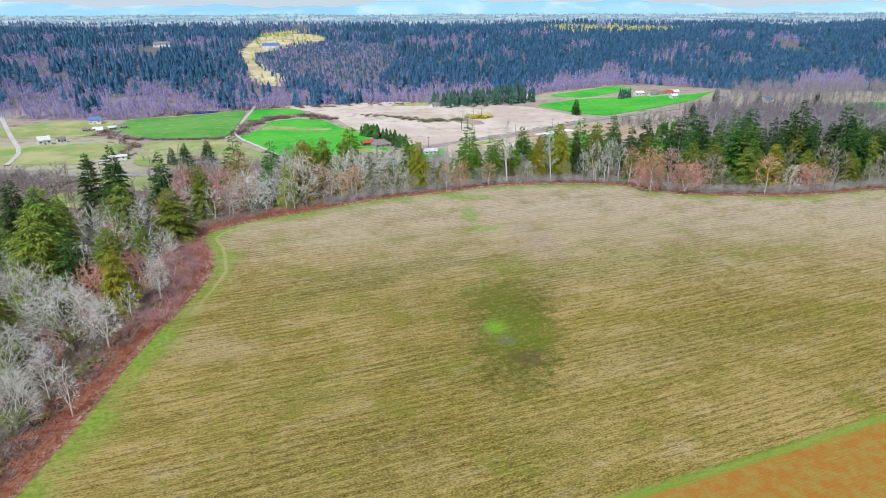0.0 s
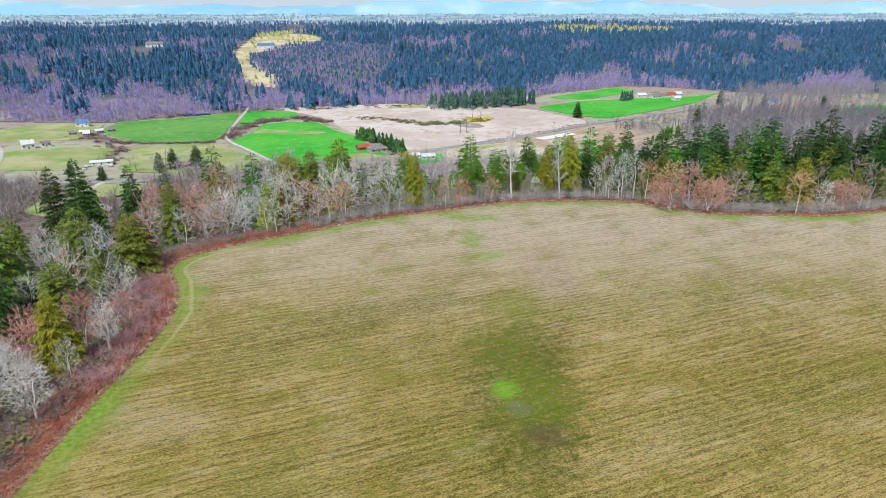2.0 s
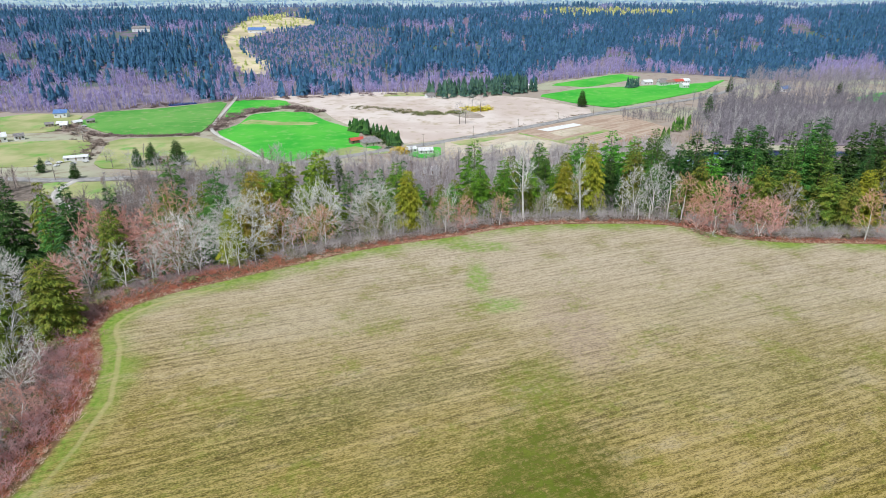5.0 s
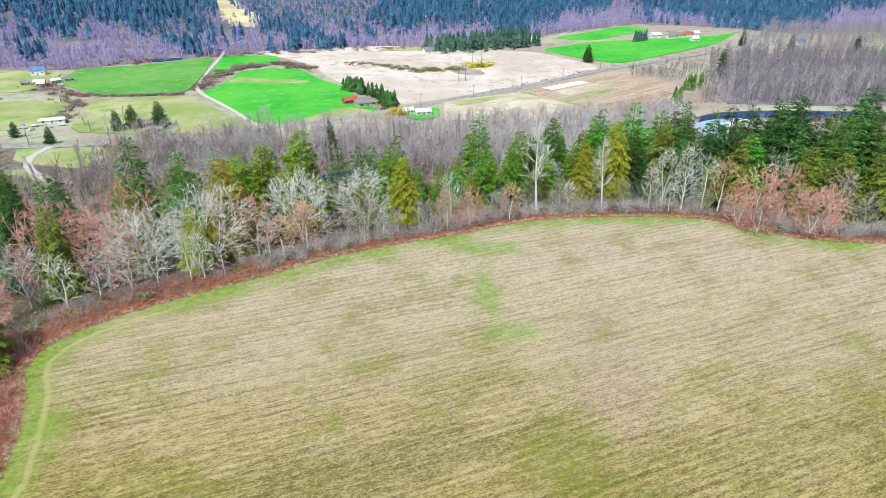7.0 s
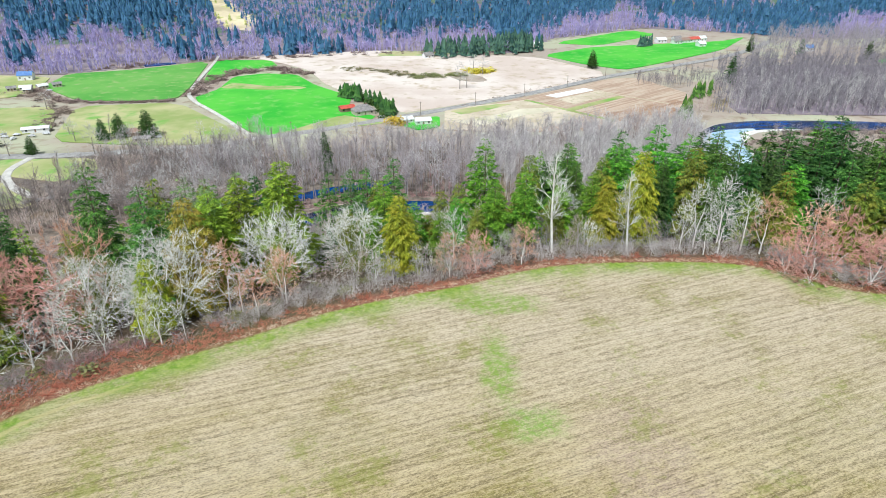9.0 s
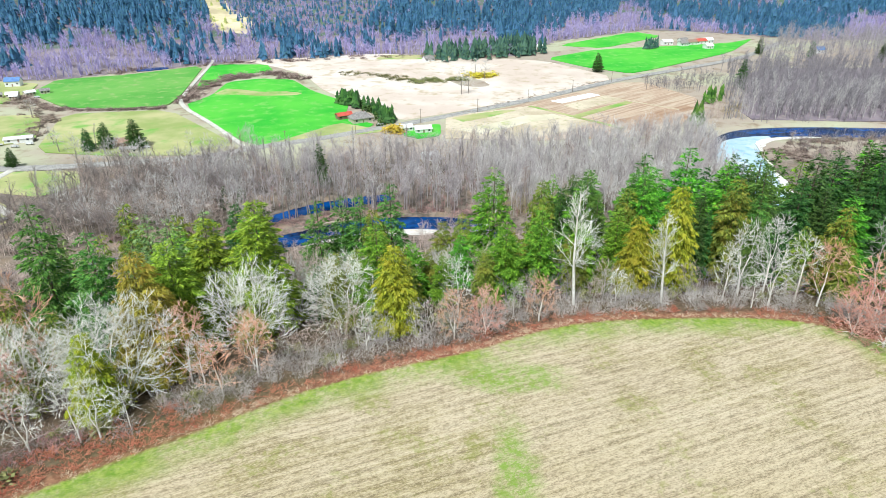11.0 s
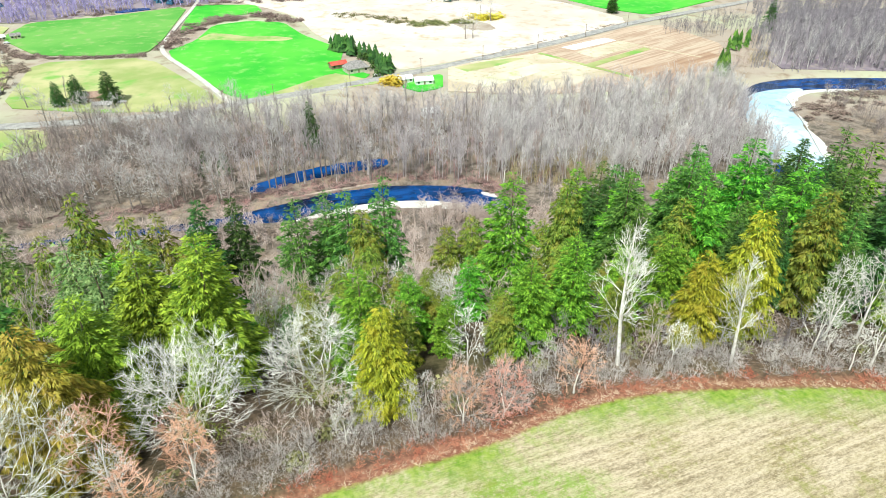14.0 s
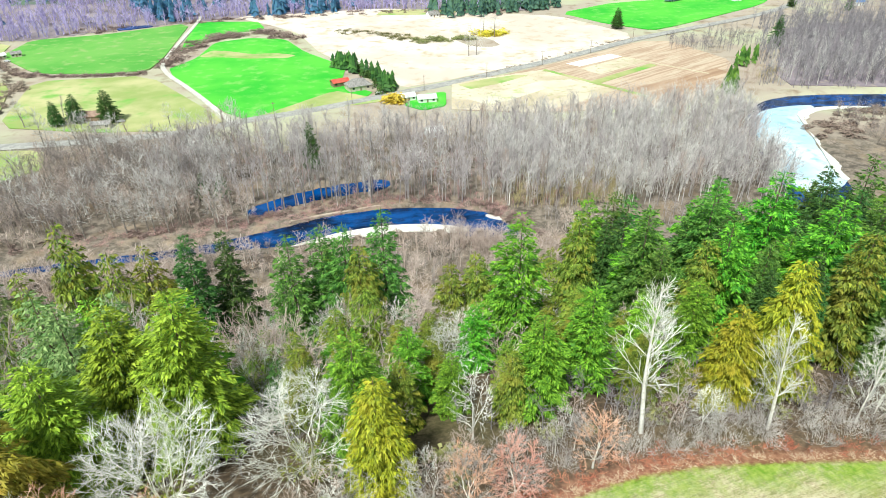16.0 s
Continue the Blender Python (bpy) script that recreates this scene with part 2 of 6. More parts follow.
M["plough"] = furrowed("ploughed_soil", (0.4, 0.28, 0.2), (0.54, 0.41, 0.31), (0.58, 0.48, 0.37))
M["plough_dark"] = furrowed("dark_ploughed_soil", (0.33, 0.21, 0.14), (0.42, 0.28, 0.19), (0.47, 0.34, 0.25))
M["stubble"] = surface("pale_stubble", (0.6, 0.54, 0.4), (0.74, 0.68, 0.52), 0.03, (0.45, 0.46, 0.22), 0.1, bumps=0.3)
M["stubble_tan"] = surface("tan_stubble", (0.52, 0.43, 0.31), (0.66, 0.57, 0.44), 0.05, (0.42, 0.38, 0.22), 0.3, bumps=0.3)
M["sheet"] = surface("white_crop_sheet", (0.8, 0.79, 0.75), (0.86, 0.85, 0.82), 0.3)
# cleared land, with a patch of sunlight put into its pale colour
M["clearing"] = surface("sun_painted_clearing", (0.5, 0.42, 0.26), (0.78, 0.66, 0.45), 0.03, (0.45, 0.46, 0.14), 0.06)
M["sand"] = surface("pale_river_gravel", (0.7, 0.67, 0.62), (0.82, 0.8, 0.76), 0.08, (0.55, 0.5, 0.42), 0.6)
# distance haze is painted as the mountains' base colour
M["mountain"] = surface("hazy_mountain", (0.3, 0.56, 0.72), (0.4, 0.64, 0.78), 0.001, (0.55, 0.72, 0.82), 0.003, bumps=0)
# glare of the sky on the river bend, painted as pale water
M["shallows"] = surface("glare_tinted_water", (0.42, 0.6, 0.74), (0.66, 0.78, 0.85), 0.03, (0.3, 0.5, 0.68), 0.15, rough=0.12, spec=0.5, bumps=0.05)
M["wall_white"] = surface("white_siding", (0.72, 0.72, 0.72), (0.82, 0.82, 0.82), 0.5, bumps=0.1)
M["wall_brown"] = surface("brown_siding", (0.22, 0.15, 0.11), (0.3, 0.21, 0.16), 0.5, bumps=0.1)
M["wall_tan"] = surface("tan_siding", (0.5, 0.44, 0.36), (0.6, 0.54, 0.46), 0.5, bumps=0.1)
M["roof_grey"] = surface("grey_shingle", (0.22, 0.2, 0.2), (0.34, 0.32, 0.31), 0.6, (0.16, 0.17, 0.13), 2.0)
M["roof_red"] = surface("red_metal_roof", (0.5, 0.08, 0.06), (0.6, 0.13, 0.09), 0.5, rough=0.5)
M["roof_blue"] = surface("blue_metal_roof", (0.1, 0.2, 0.45), (0.16, 0.28, 0.55), 0.5, rough=0.5)
M["roof_white"] = surface("white_metal_roof", (0.7, 0.7, 0.7), (0.82, 0.82, 0.82), 0.5, rough=0.5)
M["roof_brown"] = surface("brown_shingle", (0.26, 0.17, 0.13), (0.36, 0.25, 0.2), 0.6)
M["window"] = surface("dark_window_glass", (0.03, 0.035, 0.045), (0.05, 0.055, 0.07), 1.0, rough=0.1, spec=0.6, bumps=0)
M["car_paint"] = surface("car_paint", (0.6, 0.6, 0.62), (0.7, 0.7, 0.72), 0.5, rough=0.25, spec=0.6, bumps=0, per_object=0.8)
M["tyre"] = surface("tyre_rubber", (0.02, 0.02, 0.02), (0.03, 0.03, 0.03), 3.0)
M["wood_pole"] = surface("weathered_pole", (0.2, 0.16, 0.12), (0.3, 0.25, 0.2), 1.5)


def water_material():
    m, nt, b = nodes_of("river_water", 0.08, 0.3)
    p = position(nt)
    # blue sky and dark bank reflections are painted as colour patches
    n = noise_node(nt, 1.0, 5, mapped(nt, p, (16, 9, 5), 10), 0.7)
    col = mix(nt, ramp(nt, n, 0.36, 0.64), (0.0, 0.01, 0.04), (0.004, 0.065, 0.26))
    nt.links.new(col, b.inputs["Base Color"])
    b.inputs["IOR"].default_value = 1.33
    bump(nt, b, noise_node(nt, 0.8, 3, mapped(nt, p, (2.0, 1.0, 1.0), 20)), 0.12, 0.1)
    return m


M["water"] = water_material()

# direction of the mowing rows, and where the grass turns rusty beyond the strip in the south-east
ROW_TURN = 21.0


def ground_material():
    """Mown field, its green rim, forest litter and valley floor, by the distance to the field's edge and by height."""
    m, nt, b = nodes_of("ground_cover", 0.9, 0.15)
    p = position(nt)
    sep = nt.nodes.new("ShaderNodeSeparateXYZ")
    nt.links.new(p, sep.inputs[0])
    X, Y, Zc = sep.outputs
    att = nt.nodes.new("ShaderNodeAttribute")
    att.attribute_name = "edge"
    edge = att.outputs["Fac"]
    fine = noise_node(nt, 1.2, 5, p, 0.7)
    grain = noise_node(nt, 0.8, 8, p, 0.8)
    west = calc(nt, "SUBTRACT", 1.0, ramp(nt, X, -58, -42))
    coarse = noise_node(nt, 0.022, 3, p)
    speck = noise_node(nt, 1.0, 5, mapped(nt, p, (0.8, 0.4, 1.0), ROW_TURN), 0.8)
    rows_a = noise_node(nt, 1.0, 5, mapped(nt, p, (16, 0.7, 8), ROW_TURN), 0.7)
    rows_b = noise_node(nt, 1.0, 6, mapped(nt, p, (13, 6.0, 20), ROW_TURN), 0.72)
    rows_c = noise_node(nt, 1.0, 3, mapped(nt, p, (4, 0.3, 5), ROW_TURN), 0.7)
    mid = noise_node(nt, 0.09, 5, p, 0.65)
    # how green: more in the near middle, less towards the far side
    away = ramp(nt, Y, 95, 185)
    g = calc(nt, "ADD", calc(nt, "MULTIPLY", rows_b, 0.5), calc(nt, "MULTIPLY", coarse, 0.35))
    g = calc(nt, "ADD", g, calc(nt, "MULTIPLY", mid, 0.3))
    g = calc(nt, "ADD", g, calc(nt, "MULTIPLY", away, -0.06))
    g = calc(nt, "ADD", g, calc(nt, "MULTIPLY", calc(nt, "SUBTRACT", rows_a, 0.5), 0.25))
    straw, straw2 = (0.38, 0.27, 0.08), (0.51, 0.39, 0.155)
    olive, dark = (0.2, 0.165, 0.018), (0.095, 0.066, 0.016)
    field = mix(nt, ramp(nt, rows_c, 0.3, 0.7), straw, straw2)
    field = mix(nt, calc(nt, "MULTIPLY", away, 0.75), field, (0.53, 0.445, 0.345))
    field = mix(nt, calc(nt, "MULTIPLY", ramp(nt, g, 0.45, 0.66), calc(nt, "SUBTRACT", 0.9, calc(nt, "MULTIPLY", away, 0.4))), field, olive)
    field = mix(nt, calc(nt, "MULTIPLY", calc(nt, "SUBTRACT", 1.0, ramp(nt, rows_b, 0.33, 0.47)), 0.45), field, (0.5, 0.42, 0.3))
    # tracks of the mower, one beside the other
    across = nt.nodes.new("ShaderNodeSeparateXYZ")
    nt.links.new(mapped(nt, p, (1, 1, 1), ROW_TURN), across.inputs[0])
    bent = calc(nt, "ADD", across.outputs[1], calc(nt, "MULTIPLY", noise_node(nt, 0.03, 2, p), 2.4))
    bent = calc(nt, "ADD", bent, calc(nt, "MULTIPLY", noise_node(nt, 0.7, 3, p), 0.35))
    swath = calc(nt, "SINE", calc(nt, "MULTIPLY", bent, 4.6))
    uneven = ramp(nt, noise_node(nt, 1.0, 3, mapped(nt, p, (30, 7, 8), ROW_TURN + 4)), 0.35, 0.62)
    swath = calc(nt, "MULTIPLY", swath, calc(nt, "ADD", calc(nt, "MULTIPLY", uneven, 0.06), 0.02))
    swath = calc(nt, "ADD", swath, 0.5)

    def blob(cx, cy, rx, ry, colour, amount, soft=0.5, turn=0.0, tufty=False):
        nonlocal field
        n = nt.nodes.new("ShaderNodeMapping")
        n.vector_type = "TEXTURE"
        n.inputs["Location"].default_value = (cx, cy, 0)
        n.inputs["Rotation"].default_value = (0, 0, radians(turn))
        n.inputs["Scale"].default_value = (rx, ry, 1000)
        nt.links.new(p, n.inputs["Vector"])
        ln = nt.nodes.new("ShaderNodeVectorMath")
        ln.operation = "LENGTH"
        nt.links.new(n.outputs[0], ln.inputs[0])
        wob = calc(nt, "ADD", ln.outputs["Value"], calc(nt, "MULTIPLY", calc(nt, "SUBTRACT", noise_node(nt, 0.3, 8, p, 0.78), 0.5), 2.6))
        f = calc(nt, "SUBTRACT", 1.0, ramp(nt, wob, 1 - soft, 1 + soft))
        if tufty:
            f = calc(nt, "MULTIPLY", f, calc(nt, "ADD", 0.4, calc(nt, "MULTIPLY", ramp(nt, noise_node(nt, 0.9, 7, p, 0.8), 0.45, 0.56), 0.6)))
        field = mix(nt, calc(nt, "MULTIPLY", calc(nt, "MULTIPLY", f, amount), ramp(nt, grain, 0.3, 0.52)), field, colour)

    blob(25, 147, 6, 15, (0.43, 0.32, 0.25), 0.75, 0.6)
    blob(-40, 92, 8, 5, (0.5, 0.4, 0.27), 0.5, 0.6)
    blob(-20, 80, 8, 6, (0.18, 0.2, 0.035), 0.6, 0.6)
    blob(13, 72, 7, 16, (0.19, 0.19, 0.035), 0.6, 0.6)
    blob(-32, 108, 10, 5, (0.19, 0.2, 0.04), 0.6, 0.6, 14)
    blob(-8, 128, 20, 5, (0.17, 0.16, 0.05), 0.7, 0.6, 14)
    blob(-24, 118, 14, 6, (0.15, 0.15, 0.03), 0.65, 0.6, 14)
    blob(0, 88, 9, 8, (0.16, 0.16, 0.03), 0.6, 0.6, 14)
    blob(-14, 64, 16, 8, (0.16, 0.16, 0.03), 0.55, 0.6, 14)
    blob(-3, 110, 16, 7, (0.17, 0.17, 0.035), 0.5, 0.6, 14)
    blob(48, 96, 28, 6, (0.18, 0.18, 0.035), 0.6, 0.6, 14)
    blob(44, 130, 24, 7, (0.2, 0.2, 0.045), 0.5, 0.6, 14)
    blob(60, 156, 26, 8, (0.52, 0.45, 0.32), 0.35, 0.6, 14)
    blob(-25, 150, 20, 6, (0.5, 0.43, 0.31), 0.4, 0.6, 14)
    blob(34, 88, 10, 6, (0.5, 0.4, 0.2), 0.3, 0.6, 14)
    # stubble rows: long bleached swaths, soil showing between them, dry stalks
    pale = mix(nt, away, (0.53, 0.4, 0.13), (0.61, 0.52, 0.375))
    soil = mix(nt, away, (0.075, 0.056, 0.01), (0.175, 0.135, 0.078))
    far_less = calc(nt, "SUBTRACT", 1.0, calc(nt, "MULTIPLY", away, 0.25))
    line_a = noise_node(nt, 1.0, 5, mapped(nt, p, (38, 0.5, 20), ROW_TURN), 0.75)
    line_b = noise_node(nt, 1.0, 4, mapped(nt, p, (26, 1.5, 20), ROW_TURN - 1.5), 0.65)
    lines = calc(nt, "ADD", calc(nt, "MULTIPLY", line_a, 0.65), calc(nt, "MULTIPLY", line_b, 0.35))
    lines = calc(nt, "ADD", lines, calc(nt, "SUBTRACT", swath, 0.5))
    lines = calc(nt, "ADD", lines, calc(nt, "MULTIPLY", calc(nt, "SUBTRACT", speck, 0.5), 0.6))
    field = mix(nt, calc(nt, "MULTIPLY", ramp(nt, lines, 0.52, 0.62), calc(nt, "MULTIPLY", far_less, 0.68)), field, soil)
    field = mix(nt, calc(nt, "MULTIPLY", calc(nt, "SUBTRACT", 1.0, ramp(nt, lines, 0.36, 0.47)), 0.6), field, pale)
    dash = noise_node(nt, 1.0, 5, mapped(nt, p, (1.9, 0.38, 1.0), ROW_TURN), 0.78)
    field = mix(nt, calc(nt, "MULTIPLY", ramp(nt, dash, 0.52, 0.6), calc(nt, "MULTIPLY", far_less, 0.5)), field, soil)
    field = mix(nt, calc(nt, "MULTIPLY", calc(nt, "SUBTRACT", 1.0, ramp(nt, dash, 0.41, 0.48)), 0.5), field, pale)
    micro = noise_node(nt, 1.0, 4, mapped(nt, p, (0.36, 0.22, 1.0), ROW_TURN), 0.7)
    field = mix(nt, calc(nt, "MULTIPLY", ramp(nt, micro, 0.52, 0.6), calc(nt, "MULTIPLY", far_less, 0.55)), field, soil)
    field = mix(nt, calc(nt, "MULTIPLY", calc(nt, "SUBTRACT", 1.0, ramp(nt, micro, 0.4, 0.48)), 0.45), field, pale)
    # wet hollow and fresh grass
    blob(13, 98, 8, 19, (0.075, 0.085, 0.008), 0.9, 0.35, tufty=True)
    blob(16, 112, 8, 9, (0.09, 0.1, 0.01), 0.8, 0.45, tufty=True)
    blob(14, 99, 5, 8, (0.11, 0.17, 0.008), 0.6, 0.6, tufty=True)
    blob(14, 98, 6, 11, (0.13, 0.19, 0.01), 0.6, 0.6, tufty=True)
    blob(10.4, 100, 1.9, 2.2, (0.2, 0.46, 0.02), 1.0, 0.8, tufty=True)
    blob(12, 95, 1.4, 1.6, (0.16, 0.19, 0.12), 0.5, 0.5)
    blob(15, 89, 3, 2.5, (0.12, 0.085, 0.04), 0.7, 0.6)
    blob(16, 130, 5, 7, (0.17, 0.21, 0.02), 0.7, 0.6, tufty=True)
    blob(11, 115, 6, 8, (0.15, 0.18, 0.02), 0.65, 0.6, tufty=True)
    blob(8.5, 169, 2.4, 8, (0.2, 0.33, 0.04), 0.9, 0.6, tufty=True)
    blob(9, 187, 8, 3, (0.2, 0.33, 0.04), 0.85, tufty=True)
    blob(12, 157, 4, 3, (0.2, 0.34, 0.05), 0.9, 0.6, tufty=True)
    # tufts of fresh grass in loose patches
    fresh = ramp(nt, calc(nt, "ADD", calc(nt, "MULTIPLY", mid, 0.6), calc(nt, "MULTIPLY", noise_node(nt, 0.9, 5, p, 0.75), 0.4)), 0.53, 0.62)
    field = mix(nt, calc(nt, "MULTIPLY", fresh, 0.5), field, (0.21, 0.24, 0.03))
    # rusty grass beyond the strip
    side = calc(nt, "SUBTRACT", calc(nt, "ADD", calc(nt, "MULTIPLY", X, 0.348), 45.6), calc(nt, "MULTIPLY", Y, 0.937))
    side = calc(nt, "ADD", side, calc(nt, "MULTIPLY", fine, 1.2))
    rim = calc(nt, "MULTIPLY", ramp(nt, side, -0.9, 0.3), 0.7)
    field = mix(nt, rim, field, (0.2, 0.34, 0.04))
    rust = mix(nt, ramp(nt, noise_node(nt, 0.5, 6, p, 0.75), 0.38, 0.66), (0.4, 0.175, 0.028), (0.36, 0.27, 0.06))
    field = mix(nt, ramp(nt, side, 0.7, 1.6), field, rust)
    # green rim and path along the edge
    wob = calc(nt, "ADD", edge, calc(nt, "MULTIPLY", calc(nt, "SUBTRACT", noise_node(nt, 0.12, 4, p), 0.5), 7.0))
    wob = calc(nt, "SUBTRACT", wob, calc(nt, "MULTIPLY", west, 0.2))
    rim_green = mix(nt, ramp(nt, fine, 0.35, 0.65), (0.14, 0.26, 0.02), (0.29, 0.37, 0.07))
    field = mix(nt, calc(nt, "MULTIPLY", calc(nt, "SUBTRACT", 1.0, ramp(nt, wob, 0.2, 7.0)), calc(nt, "MAXIMUM", ramp(nt, calc(nt, "ADD", calc(nt, "MULTIPLY", mid, 0.55), calc(nt, "MULTIPLY", grain, 0.45)), 0.36, 0.56), calc(nt, "MULTIPLY", west, 0.6))), field, rim_green)
    lane = calc(nt, "SUBTRACT", edge, calc(nt, "MULTIPLY", noise_node(nt, 0.08, 2, p), 1.4))
    lane = calc(nt, "MULTIPLY", ramp(nt, lane, 1.3, 1.7), calc(nt, "SUBTRACT", 1.0, ramp(nt, lane, 2.0, 2.5)))
    field = mix(nt, calc(nt, "MULTIPLY", calc(nt, "MULTIPLY", lane, calc(nt, "SUBTRACT", 1.0, ramp(nt, X, -48, -40))), calc(nt, "MULTIPLY", ramp(nt, Y, 95, 125), 0.55)), field, (0.5, 0.42, 0.2))
    # litter under the trees
    litter = mix(nt, ramp(nt, fine, 0.35, 0.65), (0.08, 0.058, 0.042), (0.19, 0.135, 0.09))
    red = mix(nt, ramp(nt, fine, 0.35, 0.65), (0.2, 0.082, 0.055), (0.37, 0.185, 0.12))
    litter = mix(nt, ramp(nt, calc(nt, "ADD", calc(nt, "MULTIPLY", edge, calc(nt, "SUBTRACT", 1.0, calc(nt, "MULTIPLY", west, 0.5))), calc(nt, "MULTIPLY", calc(nt, "SUBTRACT", mid, 0.5), 4.0)), -3.3, -0.9), litter, red)
    litter = mix(nt, calc(nt, "MULTIPLY", ramp(nt, coarse, 0.45, 0.7), 0.6), litter, (0.12, 0.13, 0.04))
    e2 = calc(nt, "ADD", edge, calc(nt, "MULTIPLY", calc(nt, "SUBTRACT", fine, 0.5), 1.6))
    col = mix(nt, ramp(nt, e2, -0.5, 0.4), litter, field)
    # valley floor
    vn = noise_node(nt, 0.012, 5, p)
    valley = mix(nt, ramp(nt, vn, 0.42, 0.62), (0.42, 0.35, 0.29), (0.46, 0.46, 0.32))
    flat = mix(nt, ramp(nt, noise_node(nt, 0.25, 6, p, 0.8), 0.38, 0.62), (0.1, 0.083, 0.068), (0.28, 0.23, 0.19))
    flat = mix(nt, ramp(nt, noise_node(nt, 0.035, 6, p, 0.75), 0.54, 0.68), flat, (0.33, 0.255, 0.19))
    valley = mix(nt, ramp(nt, calc(nt, "ADD", Y, calc(nt, "MULTIPLY", vn, 40)), 465, 505), flat, valley)
    valley = mix(nt, ramp(nt, noise_node(nt, 0.08, 4, p), 0.5, 0.75), valley, (0.27, 0.2, 0.14))
    low = calc(nt, "SUBTRACT", 1.0, ramp(nt, Zc, -63.5, -61))
    col = mix(nt, low, col, valley)
    # haze over the far plateau, painted in as paler and bluer ground
    far_haze = mix(nt, ramp(nt, noise_node(nt, 0.004, 4, p), 0.4, 0.6), (0.5, 0.6, 0.6), (0.3, 0.42, 0.45))
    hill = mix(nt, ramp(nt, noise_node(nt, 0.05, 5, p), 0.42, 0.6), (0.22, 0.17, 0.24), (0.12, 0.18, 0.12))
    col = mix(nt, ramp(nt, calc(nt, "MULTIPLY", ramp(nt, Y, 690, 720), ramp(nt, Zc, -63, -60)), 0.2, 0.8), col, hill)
    col = mix(nt, ramp(nt, Y, 1900, 2500), col, far_haze)
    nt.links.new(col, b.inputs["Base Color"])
    h = calc(nt, "ADD", calc(nt, "MULTIPLY", fine, 0.6), rows_c)
    bump(nt, b, h, 0.5, 0.25)
    return m


M["ground"] = ground_material()

# ---------------------------------------------------------------- mesh helpers


def mesh_np(name, verts, tris, mat=None, smooth=False):
    """A mesh from arrays of corners and triangles."""
    verts, tris = np.asarray(verts, dtype=np.float32), np.asarray(tris, dtype=np.int32)
    me = bpy.data.meshes.new(name)
    me.vertices.add(len(verts))
    me.vertices.foreach_set("co", verts.ravel())
    me.loops.add(tris.size)
    me.loops.foreach_set("vertex_index", tris.ravel())
    k = tris.shape[1]
    me.polygons.add(len(tris))
    me.polygons.foreach_set("loop_start", np.arange(0, tris.size, k, dtype=np.int32))
    me.polygons.foreach_set("loop_total", np.full(len(tris), k, dtype=np.int32))
    me.polygons.foreach_set("use_smooth", np.full(len(tris), smooth))
    me.update(calc_edges=True)
    if mat:
        me.materials.append(M[mat])
    return me


def part(name, bm, material, parent, label=""):
    """Links a bmesh, or a finished mesh, as one mesh object under a thing or a part."""
    if isinstance(bm, bpy.types.Mesh):
        me = bm
    else:
        me = bpy.data.meshes.new(name)
        bm.to_mesh(me)
        bm.free()
    if material:
        me.materials.append(M[material])
    ob = new(name, me)
    ob.parent = parent
    return tagged(ob, label)


def box(bm, x0, x1, y0, y1, z0, z1):
    r = bmesh.ops.create_cube(bm, size=1.0)
    bmesh.ops.scale(bm, vec=(x1 - x0, y1 - y0, z1 - z0), verts=r["verts"])
    bmesh.ops.translate(bm, vec=((x0 + x1) / 2, (y0 + y1) / 2, (z0 + z1) / 2), verts=r["verts"])
    return r["verts"]


def seg_dist(px, py, pts, closed=False):
    """Distance from points to a chain of straight pieces, and the place along it (0 to 1)."""
    pts = list(pts) + ([pts[0]] if closed else [])
    best = np.full(np.shape(px), 1e9)
    for (ax, ay), (bx, by) in zip(pts[:-1], pts[1:]):
        dx, dy = bx - ax, by - ay
        t = np.clip(((px - ax) * dx + (py - ay) * dy) / (dx * dx + dy * dy), 0, 1)
        best = np.minimum(best, np.hypot(px - ax - t * dx, py - ay - t * dy))
    return best


def inside(px, py, pts):
    res = np.zeros(np.shape(px), bool)
    for (ax, ay), (bx, by) in zip(pts, pts[1:] + pts[:1]):
        if ay == by:
            continue
        cross = ((ay > py) != (by > py)) & (px < (bx - ax) * (py - ay) / (by - ay) + ax)
        res ^= cross
    return res


def rounded(pts, times=2, closed=True, cut=0.25):
    """Cuts the corners of a chain so that it runs in a curve."""
    for _ in range(times):
        out = []
        n = len(pts)
        for i in range(n if closed else n - 1):
            a, b = pts[i], pts[(i + 1) % n]
            k = 1 - cut
            out += [(k * a[0] + cut * b[0], k * a[1] + cut * b[1]), (cut * a[0] + k * b[0], cut * a[1] + k * b[1])]
        pts = out if closed else [pts[0]] + out + [pts[-1]]
    return pts


def smooth01(v):
    v = np.clip(v, 0, 1)
    return v * v * (3 - 2 * v)


# ---------------------------------------------------------------- the lie of the land
FIELD_EDGE = [(-75, -700), (-58, -100), (-52, 20), (-50, 62), (-51, 90), (-49, 122), (-54, 138), (-62, 151), (-55, 161), (-45, 168),
              (-30, 177), (-20, 184), (-8, 189), (5, 193), (14, 198), (24, 201), (38, 202), (54, 202), (64, 199), (72, 191), (84, 188),
              (98, 188), (112, 187), (125, 190), (150, 196), (210, 200), (330, 214), (600, 230), (900, 0), (900, -700)]
FIELD_EDGE = rounded(FIELD_EDGE, 1)
RIVER = rounded([(-420, 330), (-300, 322), (-200, 330), (-140, 347), (-100, 355), (-70, 365), (-45, 374), (-20, 381), (10, 379), (25, 370),
                 (34, 348), (52, 330), (82, 326), (122, 326), (150, 362), (166, 405), (174, 445), (184, 490), (205, 520), (240, 528), (300, 526), (420, 505), (600, 470)], 2, False)
POND = rounded([(-78, 388), (-68, 397), (-50, 407), (-30, 413)], 1, False)
